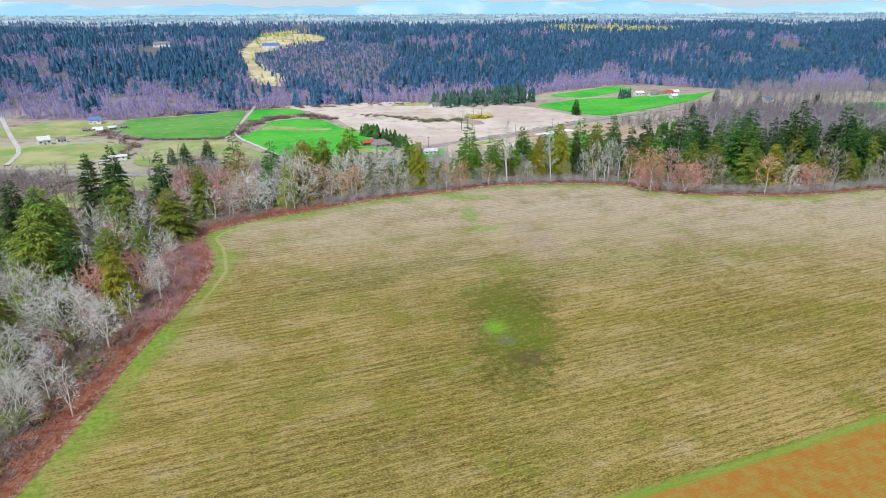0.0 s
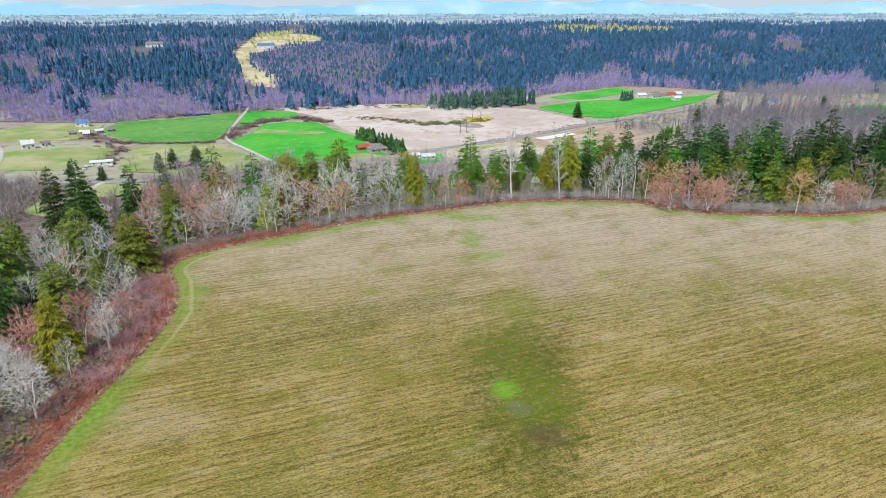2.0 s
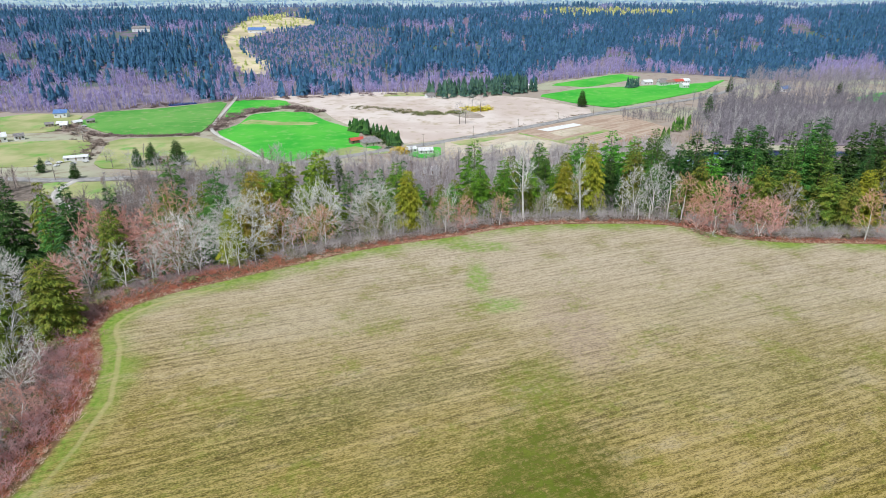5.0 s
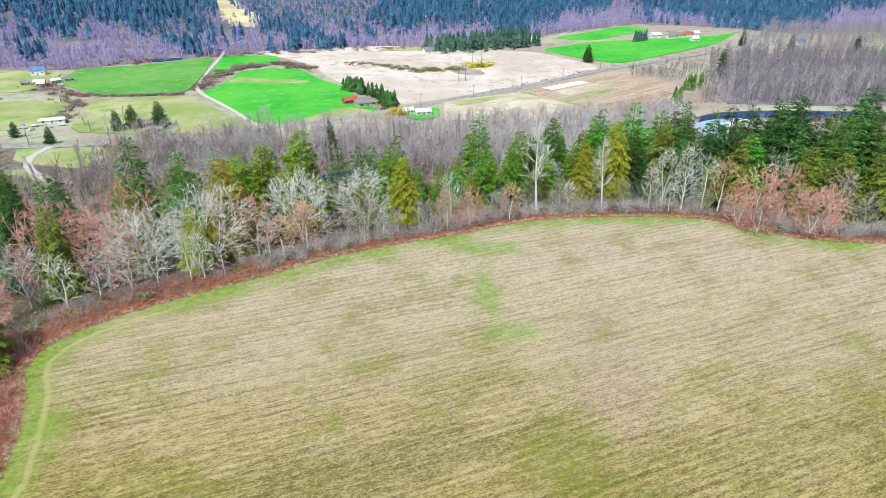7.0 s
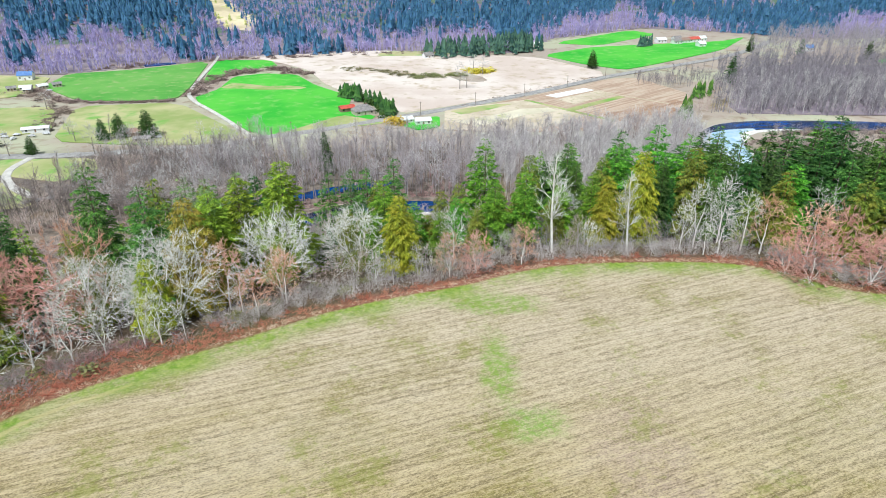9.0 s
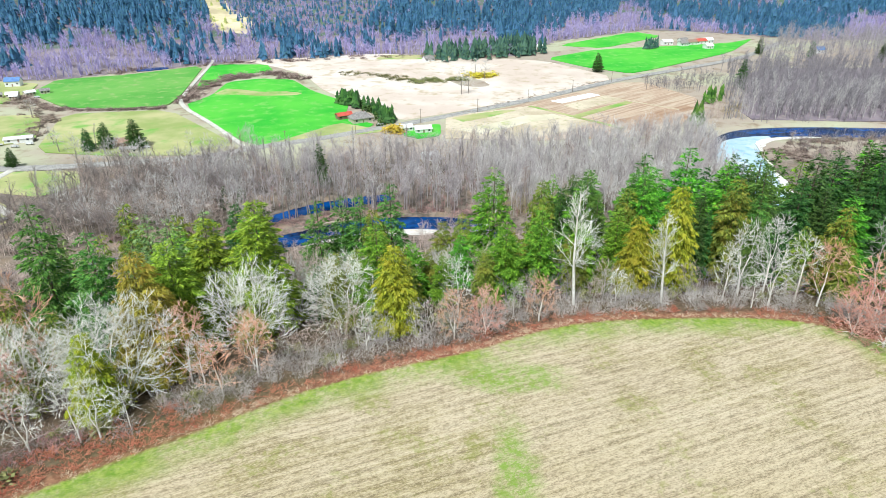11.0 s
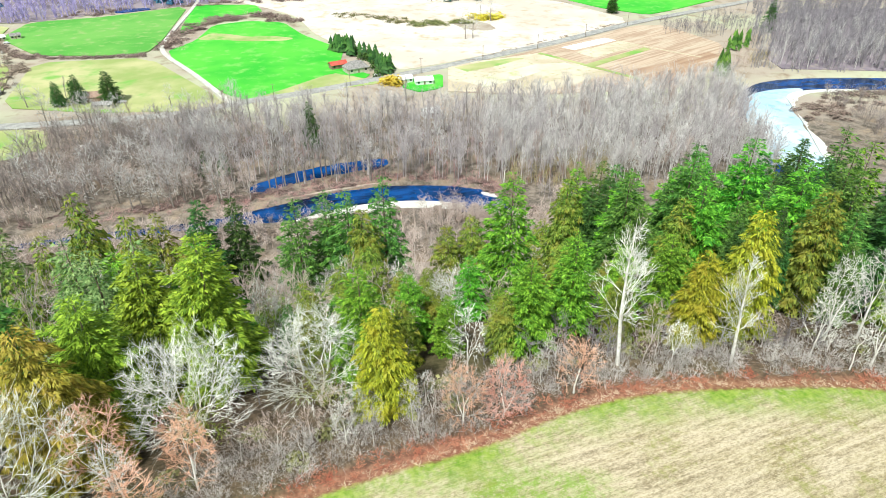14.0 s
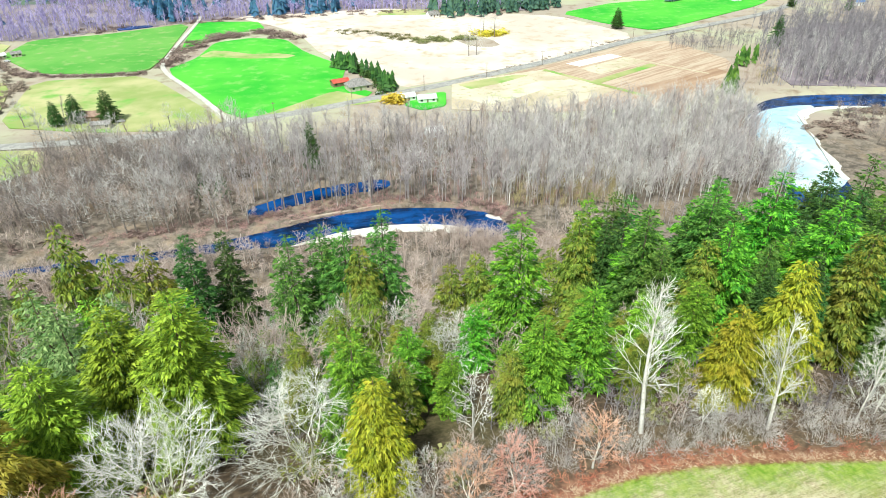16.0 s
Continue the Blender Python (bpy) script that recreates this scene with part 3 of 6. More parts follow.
VALLEY_EDGE = [(-3000, 560), (-900, 650), (-486, 712), (-366, 702), (-300, 745), (-220, 790), (-131, 806), (-46, 832), (20, 815), (85, 818), (150, 925),
               (290, 1020), (380, 985), (470, 920), (700, 930), (1200, 900), (3000, 800)]
VE_X, VE_Y = [p[0] for p in VALLEY_EDGE], [p[1] for p in VALLEY_EDGE]


def wave(x, y):
    return np.sin(x * 0.011 + 1.3) * np.cos(y * 0.009 + 0.4) + 0.6 * np.sin(x * 0.023 - y * 0.017) + 0.35 * np.sin(x * 0.05 + y * 0.043 + 2)


def edge_distance(x, y):
    d = seg_dist(x, y, FIELD_EDGE, True)
    return np.where(inside(x, y, FIELD_EDGE), d, -d)


def height(x, y, full=False):
    x, y = np.asarray(x, float), np.asarray(y, float)
    e = edge_distance(x, y)
    top = -1.6 * smooth01((y - 95) / 100) + 0.12 * wave(x * 3, y * 3)
    # the wooded bank falls faster to the north than to the west
    west = smooth01((-50 - x) / 90) * smooth01((260 - y) / 80)
    d = np.clip(-e, 0, None) * (1 - 0.45 * west)
    fall = np.where(d < 7, 0.02 * d, np.where(d < 30, 0.14 + (d - 7) * 0.36, 8.4 + (d - 30) * 0.62))
    z = np.maximum(top - fall, -65 + 0.25 * wave(x, y))
    soft = smooth01((z + 65) / 6)
    z = np.where(d > 30, z + 0.8 * wave(x * 2, y * 2) * soft, z)
    # far hillside and plateau
    yv = np.interp(x, VE_X, VE_Y)
    up = y - yv
    rise = 54 * smooth01(up / 560) ** 0.9 + 5 * wave(x * 0.6, y * 0.5) * smooth01(up / 300)
    z = np.where(up > 0, -65 + rise, z)
    # river bed
    r = seg_dist(x, y, RIVER)
    half = np.interp(x, [-200, -95, -66, -50, 16, 26, 34, 60, 100, 130, 170, 260], [0.2, 0.6, 4.5, 7.5, 8, 3, 0, 0, 3, 9, 13, 11])
    z = np.where((z < -55) & (up < 0), z - 4.2 * (1 - smooth01((r - half + 2) / 7)), z)
    p = seg_dist(x, y, POND)
    z = np.where((z < -60) & (up < 0), z - 3.2 * (1 - smooth01((p - 2.6) / 4.5)), z)
    return (z, e) if full else z


def ground_z(x, y):
    return float(height(np.array([x]), np.array([y]))[0])


def steps(*runs):
    """Grid lines: (to, step) from the first number on."""
    v = [runs[0]]
    for to, step in runs[1:]:
        n = max(1, round((to - v[-1]) / step))
        v += list(np.linspace(v[-1], to, n + 1)[1:])
    return np.array(v)


gx = steps(-4900, (-2000, 290), (-900, 60), (-420, 20), (-140, 6), (150, 3.0), (330, 6), (900, 20), (2000, 60), (4900, 290))
gy = steps(-900, (-100, 40), (40, 6), (240, 3.0), (560, 4), (900, 14), (1600, 30), (4900, 150))
GX, GY = np.meshgrid(gx, gy)
gz, ge = height(GX.ravel(), GY.ravel(), True)
nx, ny = len(gx), len(gy)
ii = (np.arange(ny - 1)[:, None] * nx + np.arange(nx - 1)[None, :]).ravel()
ground_me = mesh_np("ground", np.stack([GX.ravel(), GY.ravel(), gz], 1), np.stack([ii, ii + 1, ii + nx + 1, ii + nx], 1), "ground", True)
att = ground_me.attributes.new("edge", "FLOAT", "POINT")
att.data.foreach_set("value", ge.astype(np.float32))
ground = tagged(new("ground", ground_me), "mown straw-green field above wooded bank and valley floor", "ground", kind="structure")


def flat_region(name, pts, mat, label, z=-64.55, rounds=1, category="meadow", thick=0.5):
    """A piece of land with an outline of its own, a shallow slab bedded in the valley floor."""
    pts = rounded(pts, rounds, True, 0.12) if rounds == 1 else rounded(pts, rounds) if rounds else pts
    bm = bmesh.new()
    top = bm.faces.new([bm.verts.new((x, y, z)) for x, y in pts])
    ext = bmesh.ops.extrude_face_region(bm, geom=[top])
    bmesh.ops.translate(bm, vec=(0, 0, -thick), verts=[v for v in ext["geom"] if isinstance(v, bmesh.types.BMVert)])
    bmesh.ops.recalc_face_normals(bm, faces=bm.faces)
    bmesh.ops.triangulate(bm, faces=bm.faces)
    ob = part(name, bm, mat, None)
    return tagged(ob, label, category, kind="structure")


def ribbon(name, pts, half, mat, label, z, category="road", rounds=2):
    """A road laid along a chain of points, cambered, with edges of its own."""
    pts = rounded(pts, rounds, False)
    v, f = [], []
    for i, (x, y) in enumerate(pts):
        a, b = pts[max(i - 1, 0)], pts[min(i + 1, len(pts) - 1)]
        t = Vector((b[0] - a[0], b[1] - a[1], 0)).normalized()
        n = Vector((-t.y, t.x, 0))
        for s, dz in ((-1.15, -0.5), (-1, 0), (0, 0.08), (1, 0), (1.15, -0.5)):
            v.append((x + n.x * s * half, y + n.y * s * half, z + dz))
        if i:
            k = i * 5
            f += [(k - 5 + j, k - 4 + j, k + 1 + j, k + j) for j in range(4)]
    return tagged(new(name, mesh_np(name, v, f, mat)), label, category, kind="structure")


# valley: meadows, marsh, ploughland
flat_region("meadow_1", [(-119, 499), (-199, 605), (-188, 640), (-190, 690), (-165, 706), (-133, 700), (-108, 655), (-70, 610), (-68, 570), (-42, 545), (-84, 515)],
            "meadow_bright", "bright green spring meadow beside a farm track")
flat_region("meadow_2", [(-345, 650), (-352, 705), (-297, 726), (-238, 772), (-214, 640), (-212, 606), (-241, 598), (-290, 600)],
            "meadow_deep", "bright green meadow bounded by a brown ditch")
flat_region("meadow_3", [(-280, 580), (-206, 592), (-124, 497), (-136, 482), (-190, 480), (-250, 490)],
            "meadow_olive", "olive grazing land with bare patches")
flat_region("meadow_4", [(-420, 560), (-300, 580), (-285, 560), (-264, 515), (-300, 490), (-420, 500)], "meadow_olive", "pale grazed pasture by the farmhouses")
flat_region("meadow_5", [(-470, 640), (-420, 700), (-360, 690), (-350, 660), (-345, 610), (-420, 600)], "meadow_olive", "pale grazed pasture near the white farmhouse")
flat_region("meadow_6", [(-208, 660), (-218, 700), (-232, 776), (-175, 775), (-160, 742), (-195, 720)], "meadow_bright", "green meadow corner beside the gravel track", z=-64.5)
flat_region("meadow_7", [(117, 803), (183, 857), (355, 900), (400, 935), (330, 836), (215, 742), (185, 722), (150, 752)], "meadow_bright", "bright green hayfield along the road")
flat_region("meadow_8", [(143, 887), (268, 998), (292, 957), (195, 868)], "meadow_bright", "small green paddock under the wooded hill", z=-64.45)
flat_region("meadow_9", [(455, 760), (540, 820), (620, 800), (520, 740)], "meadow_bright", "bright green meadow behind poplars")
flat_region("meadow_10", [(-70, 552), (-52, 542), (-36, 530), (-62, 520), (-90, 505), (-120, 492), (-100, 512)], "meadow_olive", "grassy verge beside the valley road", z=-64.5)
flat_region("meadow_11", [(-24, 522), (-14, 542), (2, 548), (2, 520), (-12, 512)], "meadow_bright", "green lawn round white sheds", z=-64.45)
flat_region("marsh_2", [(-188, 642), (-165, 640), (-150, 636), (-118, 637), (-113, 645), (-130, 652), (-150, 650), (-170, 660), (-184, 662)], "meadow_olive", "pale dry crescent of grass in the green meadow", z=-64.48, category="marsh")
flat_region("puddle", [(-294, 742), (-280, 748), (-268, 757), (-272, 762), (-290, 760), (-298, 748)], "water", "dark standing water at the meadow edge", z=-64.4, category="water")
flat_region("lawn_2", [(-262, 452), (-205, 455), (-192, 432), (-205, 415), (-226, 420), (-250, 428)], "meadow_olive", "green yard beside the valley road", category="lawn")
flat_region("lawn_3", [(-262, 412), (-234, 414), (-214, 404), (-200, 380), (-226, 374), (-258, 386)], "meadow_olive", "grassy yard round parked vehicles", category="lawn")
flat_region("marsh_1", [(-205, 798), (-128, 824), (-60, 836), (30, 812), (113, 788), (166, 700), (92, 634), (46, 603), (6, 575), (-27, 557), (-38, 592), (-77, 626), (-100, 660), (-125, 721), (-160, 760)],
            "marsh", "pale dry marsh grass with brown hollows", category="marsh")
flat_region("lawn", [(-66, 800), (-20, 800), (20, 812), (-10, 828), (-60, 828)], "meadow_olive", "thin green patch at the marsh edge", z=-64.5)
flat_region("ploughland_1", [(6, 560), (68, 603), (162, 680), (187, 680), (213, 614), (167, 535), (140, 516), (54, 506), (5, 513)], "plough", "brown ploughed field with crop strips", category="ploughland")
def plot(name, pts, mat, label, z):
    flat_region(name, pts, mat, label, z=z, rounds=0, category="ploughland")


plot("ploughland_2", [(6, 568), (70, 596), (99, 562), (110, 548), (84, 524), (54, 506), (5, 513)], "stubble_tan", "pale tan stubble plot on the ploughed field", -64.46)
plot("ploughland_3", [(14, 533), (34, 544), (64, 568), (86, 572), (92, 562), (66, 551), (40, 528), (27, 520)], "stubble", "bleached pale stubble strip", -64.42)
plot("ploughland_4", [(90, 612), (128, 639), (135, 631), (98, 604)], "sheet", "white sheeting over crop rows", -64.38)
plot("ploughland_5", [(10, 562), (30, 575), (48, 583), (60, 584), (40, 566), (18, 552)], "meadow_olive", "thin green growth on the stubble", -64.42)
plot("ploughland_6", [(96, 565), (150, 610), (154, 605), (101, 560)], "meadow_olive", "narrow green cover crop strip", -64.38)
plot("ploughland_7", [(124, 552), (193, 596), (197, 586), (172, 567), (124, 541)], "plough_dark", "reddish brown ploughed strip", -64.42)
plot("ploughland_8", [(123, 538), (182, 572), (184, 562), (136, 523)], "plough_dark", "dark freshly turned soil", -64.4)
plot("ploughland_9", [(70, 595), (72.5, 597.5), (128.5, 534.5), (126, 532)], "meadow_olive", "grassy headland path between plots", -64.36)
plot("ploughland_10", [(134, 628), (135.5, 629.5), (183.5, 583.5), (182, 582)], "stubble_tan", "pale headland path between plots", -64.36)
plot("ploughland_11", [(98, 598), (138, 630), (150, 617), (108, 583)], "stubble_tan", "faded tan strip beside the sheeting", -64.44)

ribbon("road_1", [(-700, 540), (-420, 480), (-300, 462), (-243, 456), (-136, 477), (-120, 494), (-82, 511), (-37, 540), (6, 567), (46, 597), (92, 630), (164, 692), (224, 730), (330, 800), (420, 905)],
       3.6, "asphalt", "worn grey two-lane valley road", -64.3)
ribbon("road_2", [(-120, 494), (-160, 552), (-203, 606), (-212, 640), (-222, 705), (-232, 774), (-246, 835)], 1.5, "gravel", "pale gravel farm track", -64.28, "track")
ribbon("road_3", [(-520, 740), (-470, 672), (-419, 603), (-369, 540), (-350, 490)], 1.9, "gravel", "pale gravel lane past the farmhouse", -64.28, "track")
ribbon("road_4", [(-243, 456), (-244, 432), (-230, 410), (-205, 392)], 2.2, "gravel", "pale gravel drive off the valley road", -64.28, "track")

# water
water_pts = RIVER
wv, wf = [], []
for i, (x, y) in enumerate(water_pts):
    a, b = water_pts[max(i - 1, 0)], water_pts[min(i + 1, len(water_pts) - 1)]
    t = Vector((b[0] - a[0], b[1] - a[1], 0)).normalized()
    for s in (-18, 18):
        wv.append((x - t.y * s, y + t.x * s, -66.6))
    if i:
        wf.append((2 * i - 2, 2 * i, 2 * i + 1, 2 * i - 1))
tagged(new("river", mesh_np("river", wv, wf, "water", True)), "calm deep blue river between wooded banks", "river", kind="structure")
flat_region("pond", [(-92, 384), (-70, 410), (-30, 425), (-18, 410), (-55, 392), (-78, 376)], "water", "narrow blue side channel among bare trees", z=-66.3, category="water", thick=0.05)
flat_region("gravel_bar_1", [(-72, 348), (-56, 360), (-40, 369.5), (-18, 375), (2, 374), (12, 369), (0, 367), (-18, 369), (-38, 362), (-56, 350)], "sand", "pale gravel bar along the river bend", z=-65.6, category="gravel bar", rounds=2)
# slab added on the bend to carry the painted sky glare
flat_region("shallows", [(162, 452), (170, 482), (182, 506), (200, 517), (226, 521), (212, 506), (204, 488), (196, 458), (190, 430), (184, 410), (160, 396), (154, 425)], "shallows", "river bend water with bright sky glare in its colour", z=-66.35, category="water", rounds=2)
flat_region("gravel_bar_2", [(206, 510), (238, 517), (262, 512), (226, 498), (208, 470), (196, 436), (186, 412), (180, 414), (186, 434), (193, 458), (200, 486)], "sand", "pale gravel bank inside the river bend", z=-65.7, category="gravel bar", rounds=2)
ribbon("river_bank", [(-106, 363.5), (-86, 369.5), (-61, 379), (-44, 386), (-32, 390), (-21, 394), (3, 394.5), (18, 392)], 0.55, "bank_earth", "pale earthen edge of the northern river bank", -65.6, "river bank")
flat_region("gravel_bar_3", [(16, 384), (24, 382), (27, 378), (19, 380)], "sand", "small pale gravel spit", z=-66.2, category="gravel bar", rounds=2)

# distant mountains on the horizon, hazy only by their pale blue colour
mx = np.linspace(-4900, 4900, 240)
crest = 62 + 18 * np.sin(mx * 0.0016 + 0.9) + 11 * np.sin(mx * 0.0041 + 2.2) + 7 * np.sin(mx * 0.011) + 4 * np.sin(mx * 0.027 + 1)
mv = [(x, 4500 + 40 * math.sin(x * 0.003), -20) for x in mx] + [(x, 4620 + 40 * math.sin(x * 0.003), 0.55 * c) for x, c in zip(mx, crest)] + [(x, 4780, c) for x, c in zip(mx, crest)]
mf = [(r * 240 + i, r * 240 + i + 1, (r + 1) * 240 + i + 1, (r + 1) * 240 + i) for r in range(2) for i in range(239)]
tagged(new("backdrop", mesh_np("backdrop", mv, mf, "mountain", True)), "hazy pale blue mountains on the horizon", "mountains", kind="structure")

# ---------------------------------------------------------------- trees: how each kind grows


def tubes(segs, sides=3):
    """Tapered twigs from rows of start, end and the two radii."""
    s = np.asarray(segs, float)
    a, b, ra, rb = s[:, 0:3], s[:, 3:6], s[:, 6:7], s[:, 7:8]
    d = b - a
    d /= np.linalg.norm(d, axis=1, keepdims=True) + 1e-9
    ref = np.where(np.abs(d[:, 2:3]) > 0.9, [[1.0, 0, 0]], [[0, 0, 1.0]])
    u = np.cross(d, ref)
    u /= np.linalg.norm(u, axis=1, keepdims=True) + 1e-9
    w = np.cross(d, u)
    n = len(s)
    verts = np.empty((n, 2 * sides, 3))
    for k in range(sides):
        c, q = math.cos(2 * math.pi * k / sides), math.sin(2 * math.pi * k / sides)
        verts[:, k] = a + ra * (c * u + q * w)
        verts[:, sides + k] = b + rb * (c * u + q * w)
    base = (np.arange(n) * 2 * sides)[:, None]
    f = []
    for k in range(sides):
        k2 = (k + 1) % sides
        f.append(np.concatenate([base + k, base + k2, base + sides + k2, base + sides + k], 1))
    return verts.reshape(-1, 3), np.concatenate(f)


def spikes(segs):
    """Twig ends that run out to a point."""
    s = np.asarray(segs, float)
    a, b, ra = s[:, 0:3], s[:, 3:6], s[:, 6:7]
    d = b - a
    d /= np.linalg.norm(d, axis=1, keepdims=True) + 1e-9
    ref = np.where(np.abs(d[:, 2:3]) > 0.9, [[1.0, 0, 0]], [[0, 0, 1.0]])
    u = np.cross(d, ref)
    u /= np.linalg.norm(u, axis=1, keepdims=True) + 1e-9
    w = np.cross(d, u)
    n = len(s)
    v = np.empty((n, 4, 3))
    for k in range(3):
        v[:, k] = a + ra * (math.cos(2.1 * k) * u + math.sin(2.1 * k) * w)
    v[:, 3] = b
    base = (np.arange(n) * 4)[:, None]
    f = np.concatenate([base + [[0, 1, 3]], base + [[1, 2, 3]], base + [[2, 0, 3]]])
    return v.reshape(-1, 3), f


def merged(*pairs):
    """Several bodies of triangles or quads as one body of triangles."""
    vs, fs, off = [], [], 0
    for v, f in pairs:
        if f.shape[1] == 4:
            f = np.concatenate([f[:, [0, 1, 2]], f[:, [0, 2, 3]]])
        vs.append(v)
        fs.append(f + off)
        off += len(v)
    return np.concatenate(vs), np.concatenate(fs)


def turned(d, angle, rng):
    """A direction that leaves d by that angle, to any side."""
    d = np.array(d) / np.linalg.norm(d)
    r = rng.normal(size=3)
    r -= d * (r @ d)
    r /= np.linalg.norm(r)
    return d * math.cos(angle) + r * math.sin(angle)


def bare_tree(rng, h, spread, forks, up, first=0.25, trunk_r=0.22, stems=1, twig_r=0.05, lean=0.0, limb=0.55, reach=1.0, leader=False):
    """Wood, branches and twig ends of a leafless tree, h tall: rows for tubes() and spikes()."""
    wood, fine, ends = [], [], []
    last = len(forks)

    def grow(p, d, length, r, level):
        n = (6 if leader else 3) if level == 0 else 3 if level == 1 and not leader else 2 if level < min(last, 3) else 1
        for i in range(n):
            wild = 0.05 if leader and level == 0 else 0.10 + 0.05 * level
            d2 = d + rng.normal(size=3) * wild + np.array([0, 0, up * 0.12])
            d2 /= np.linalg.norm(d2)
            q = p + d2 * length / n
            r2 = r * (0.8 if leader and level == 0 else 0.86 if level < 2 else 0.75)
            (wood if level < 1 else fine if level < last else ends).append([*p, *q, r, r2])
            if level < 2 and i == n - 1:
                ends.append([*q, *(q + d2 * length / n * 0.7), r2, 0])
            p, d, r = q, d2, r2
            if level < last:
                k = forks[level] // n + (1 if rng.random() < (forks[level] % n) / n else 0)
                for _ in range(k):
                    nd = turned(d, spread * 0.88 ** level * rng.uniform(0.6, 1.25), rng)
                    nd[2] += up * 0.35
                    back = rng.uniform(0, 1) * length / n
                    if level == 0 and leader:
                        u = (i + 0.5) / n
                        out = h * 0.3 * reach * (1.12 - 0.75 * u) * min(1.0, 0.7 + u) * rng.uniform(0.7, 1.2)
                    else:
                        out = length * rng.uniform(0.5, 0.72) * (reach if level == 0 else 1)
                    grow(p - d * back, nd, out, max(r * limb, twig_r), level + 1)

    for s in range(stems):
        a = rng.uniform(0, 6.28)
        d = np.array([math.cos(a) * 0.22 * (stems > 1) + lean, math.sin(a) * 0.22 * (stems > 1), 1.0])
        d /= np.linalg.norm(d)
        p = np.array([0.25 * math.cos(a) * (stems > 1), 0.25 * math.sin(a) * (stems > 1), -0.6])
        q = p + d * (h * first + 0.6)
        wood.append([*p, *q, trunk_r * 1.25, trunk_r])
        grow(q, d, h * (0.9 - first if leader else 0.5), trunk_r, 0)
    top = max(r[5] for r in wood + fine + ends)
    k = h / top
    arr = lambda rows: np.array(rows) * np.array([k, k, k, k, k, k, 1, 1])
    return arr(wood), arr(fine) if fine else np.zeros((0, 8)), arr(ends)


def tufts(rows):
    """Leafy sprays: rows of place, direction, length, width and droop, each four corners and two faces."""
    r = np.asarray(rows, float)
    p, d, L, W, droop = r[:, 0:3], r[:, 3:6], r[:, 6:7], r[:, 7:8], r[:, 8:9]
    d = d / (np.linalg.norm(d, axis=1, keepdims=True) + 1e-9)
    side = np.cross(d, [[0, 0, 1.0]])
    side /= np.linalg.norm(side, axis=1, keepdims=True) + 1e-9
    side = side + r[:, 9:12] * 0.5
    down = np.array([[0, 0, -1.0]])
    n = len(r)
    v = np.empty((n, 4, 3))
    v[:, 0] = p
    v[:, 1] = p + d * L * 0.45 + side * W + down * W * 0.5
    v[:, 2] = p + d * L + down * droop * L
    v[:, 3] = p + d * L * 0.45 - side * W + down * W * 0.5
    base = (np.arange(n) * 4)[:, None]
    f = np.concatenate([base + [[0, 1, 2]], base + [[0, 2, 3]]])
    return v.reshape(-1, 3), f


def needles(rows):
    """Narrow sprays of needles that taper to a drooping tip, one face each."""
    r = np.asarray(rows, float)
    p, d, L, W, droop = r[:, 0:3], r[:, 3:6], r[:, 6:7], r[:, 7:8], r[:, 8:9]
    d = d / (np.linalg.norm(d, axis=1, keepdims=True) + 1e-9)
    side = np.cross(d, [[0, 0, 1.0]])
    side /= np.linalg.norm(side, axis=1, keepdims=True) + 1e-9
    side = side + r[:, 9:12]
    n = len(r)
    v = np.empty((n, 3, 3))
    v[:, 0] = p + side * W
    v[:, 1] = p - side * W
    v[:, 2] = p + d * L + np.array([[0, 0, -1.0]]) * droop * L
    return v.reshape(-1, 3), np.arange(3 * n).reshape(-1, 3)


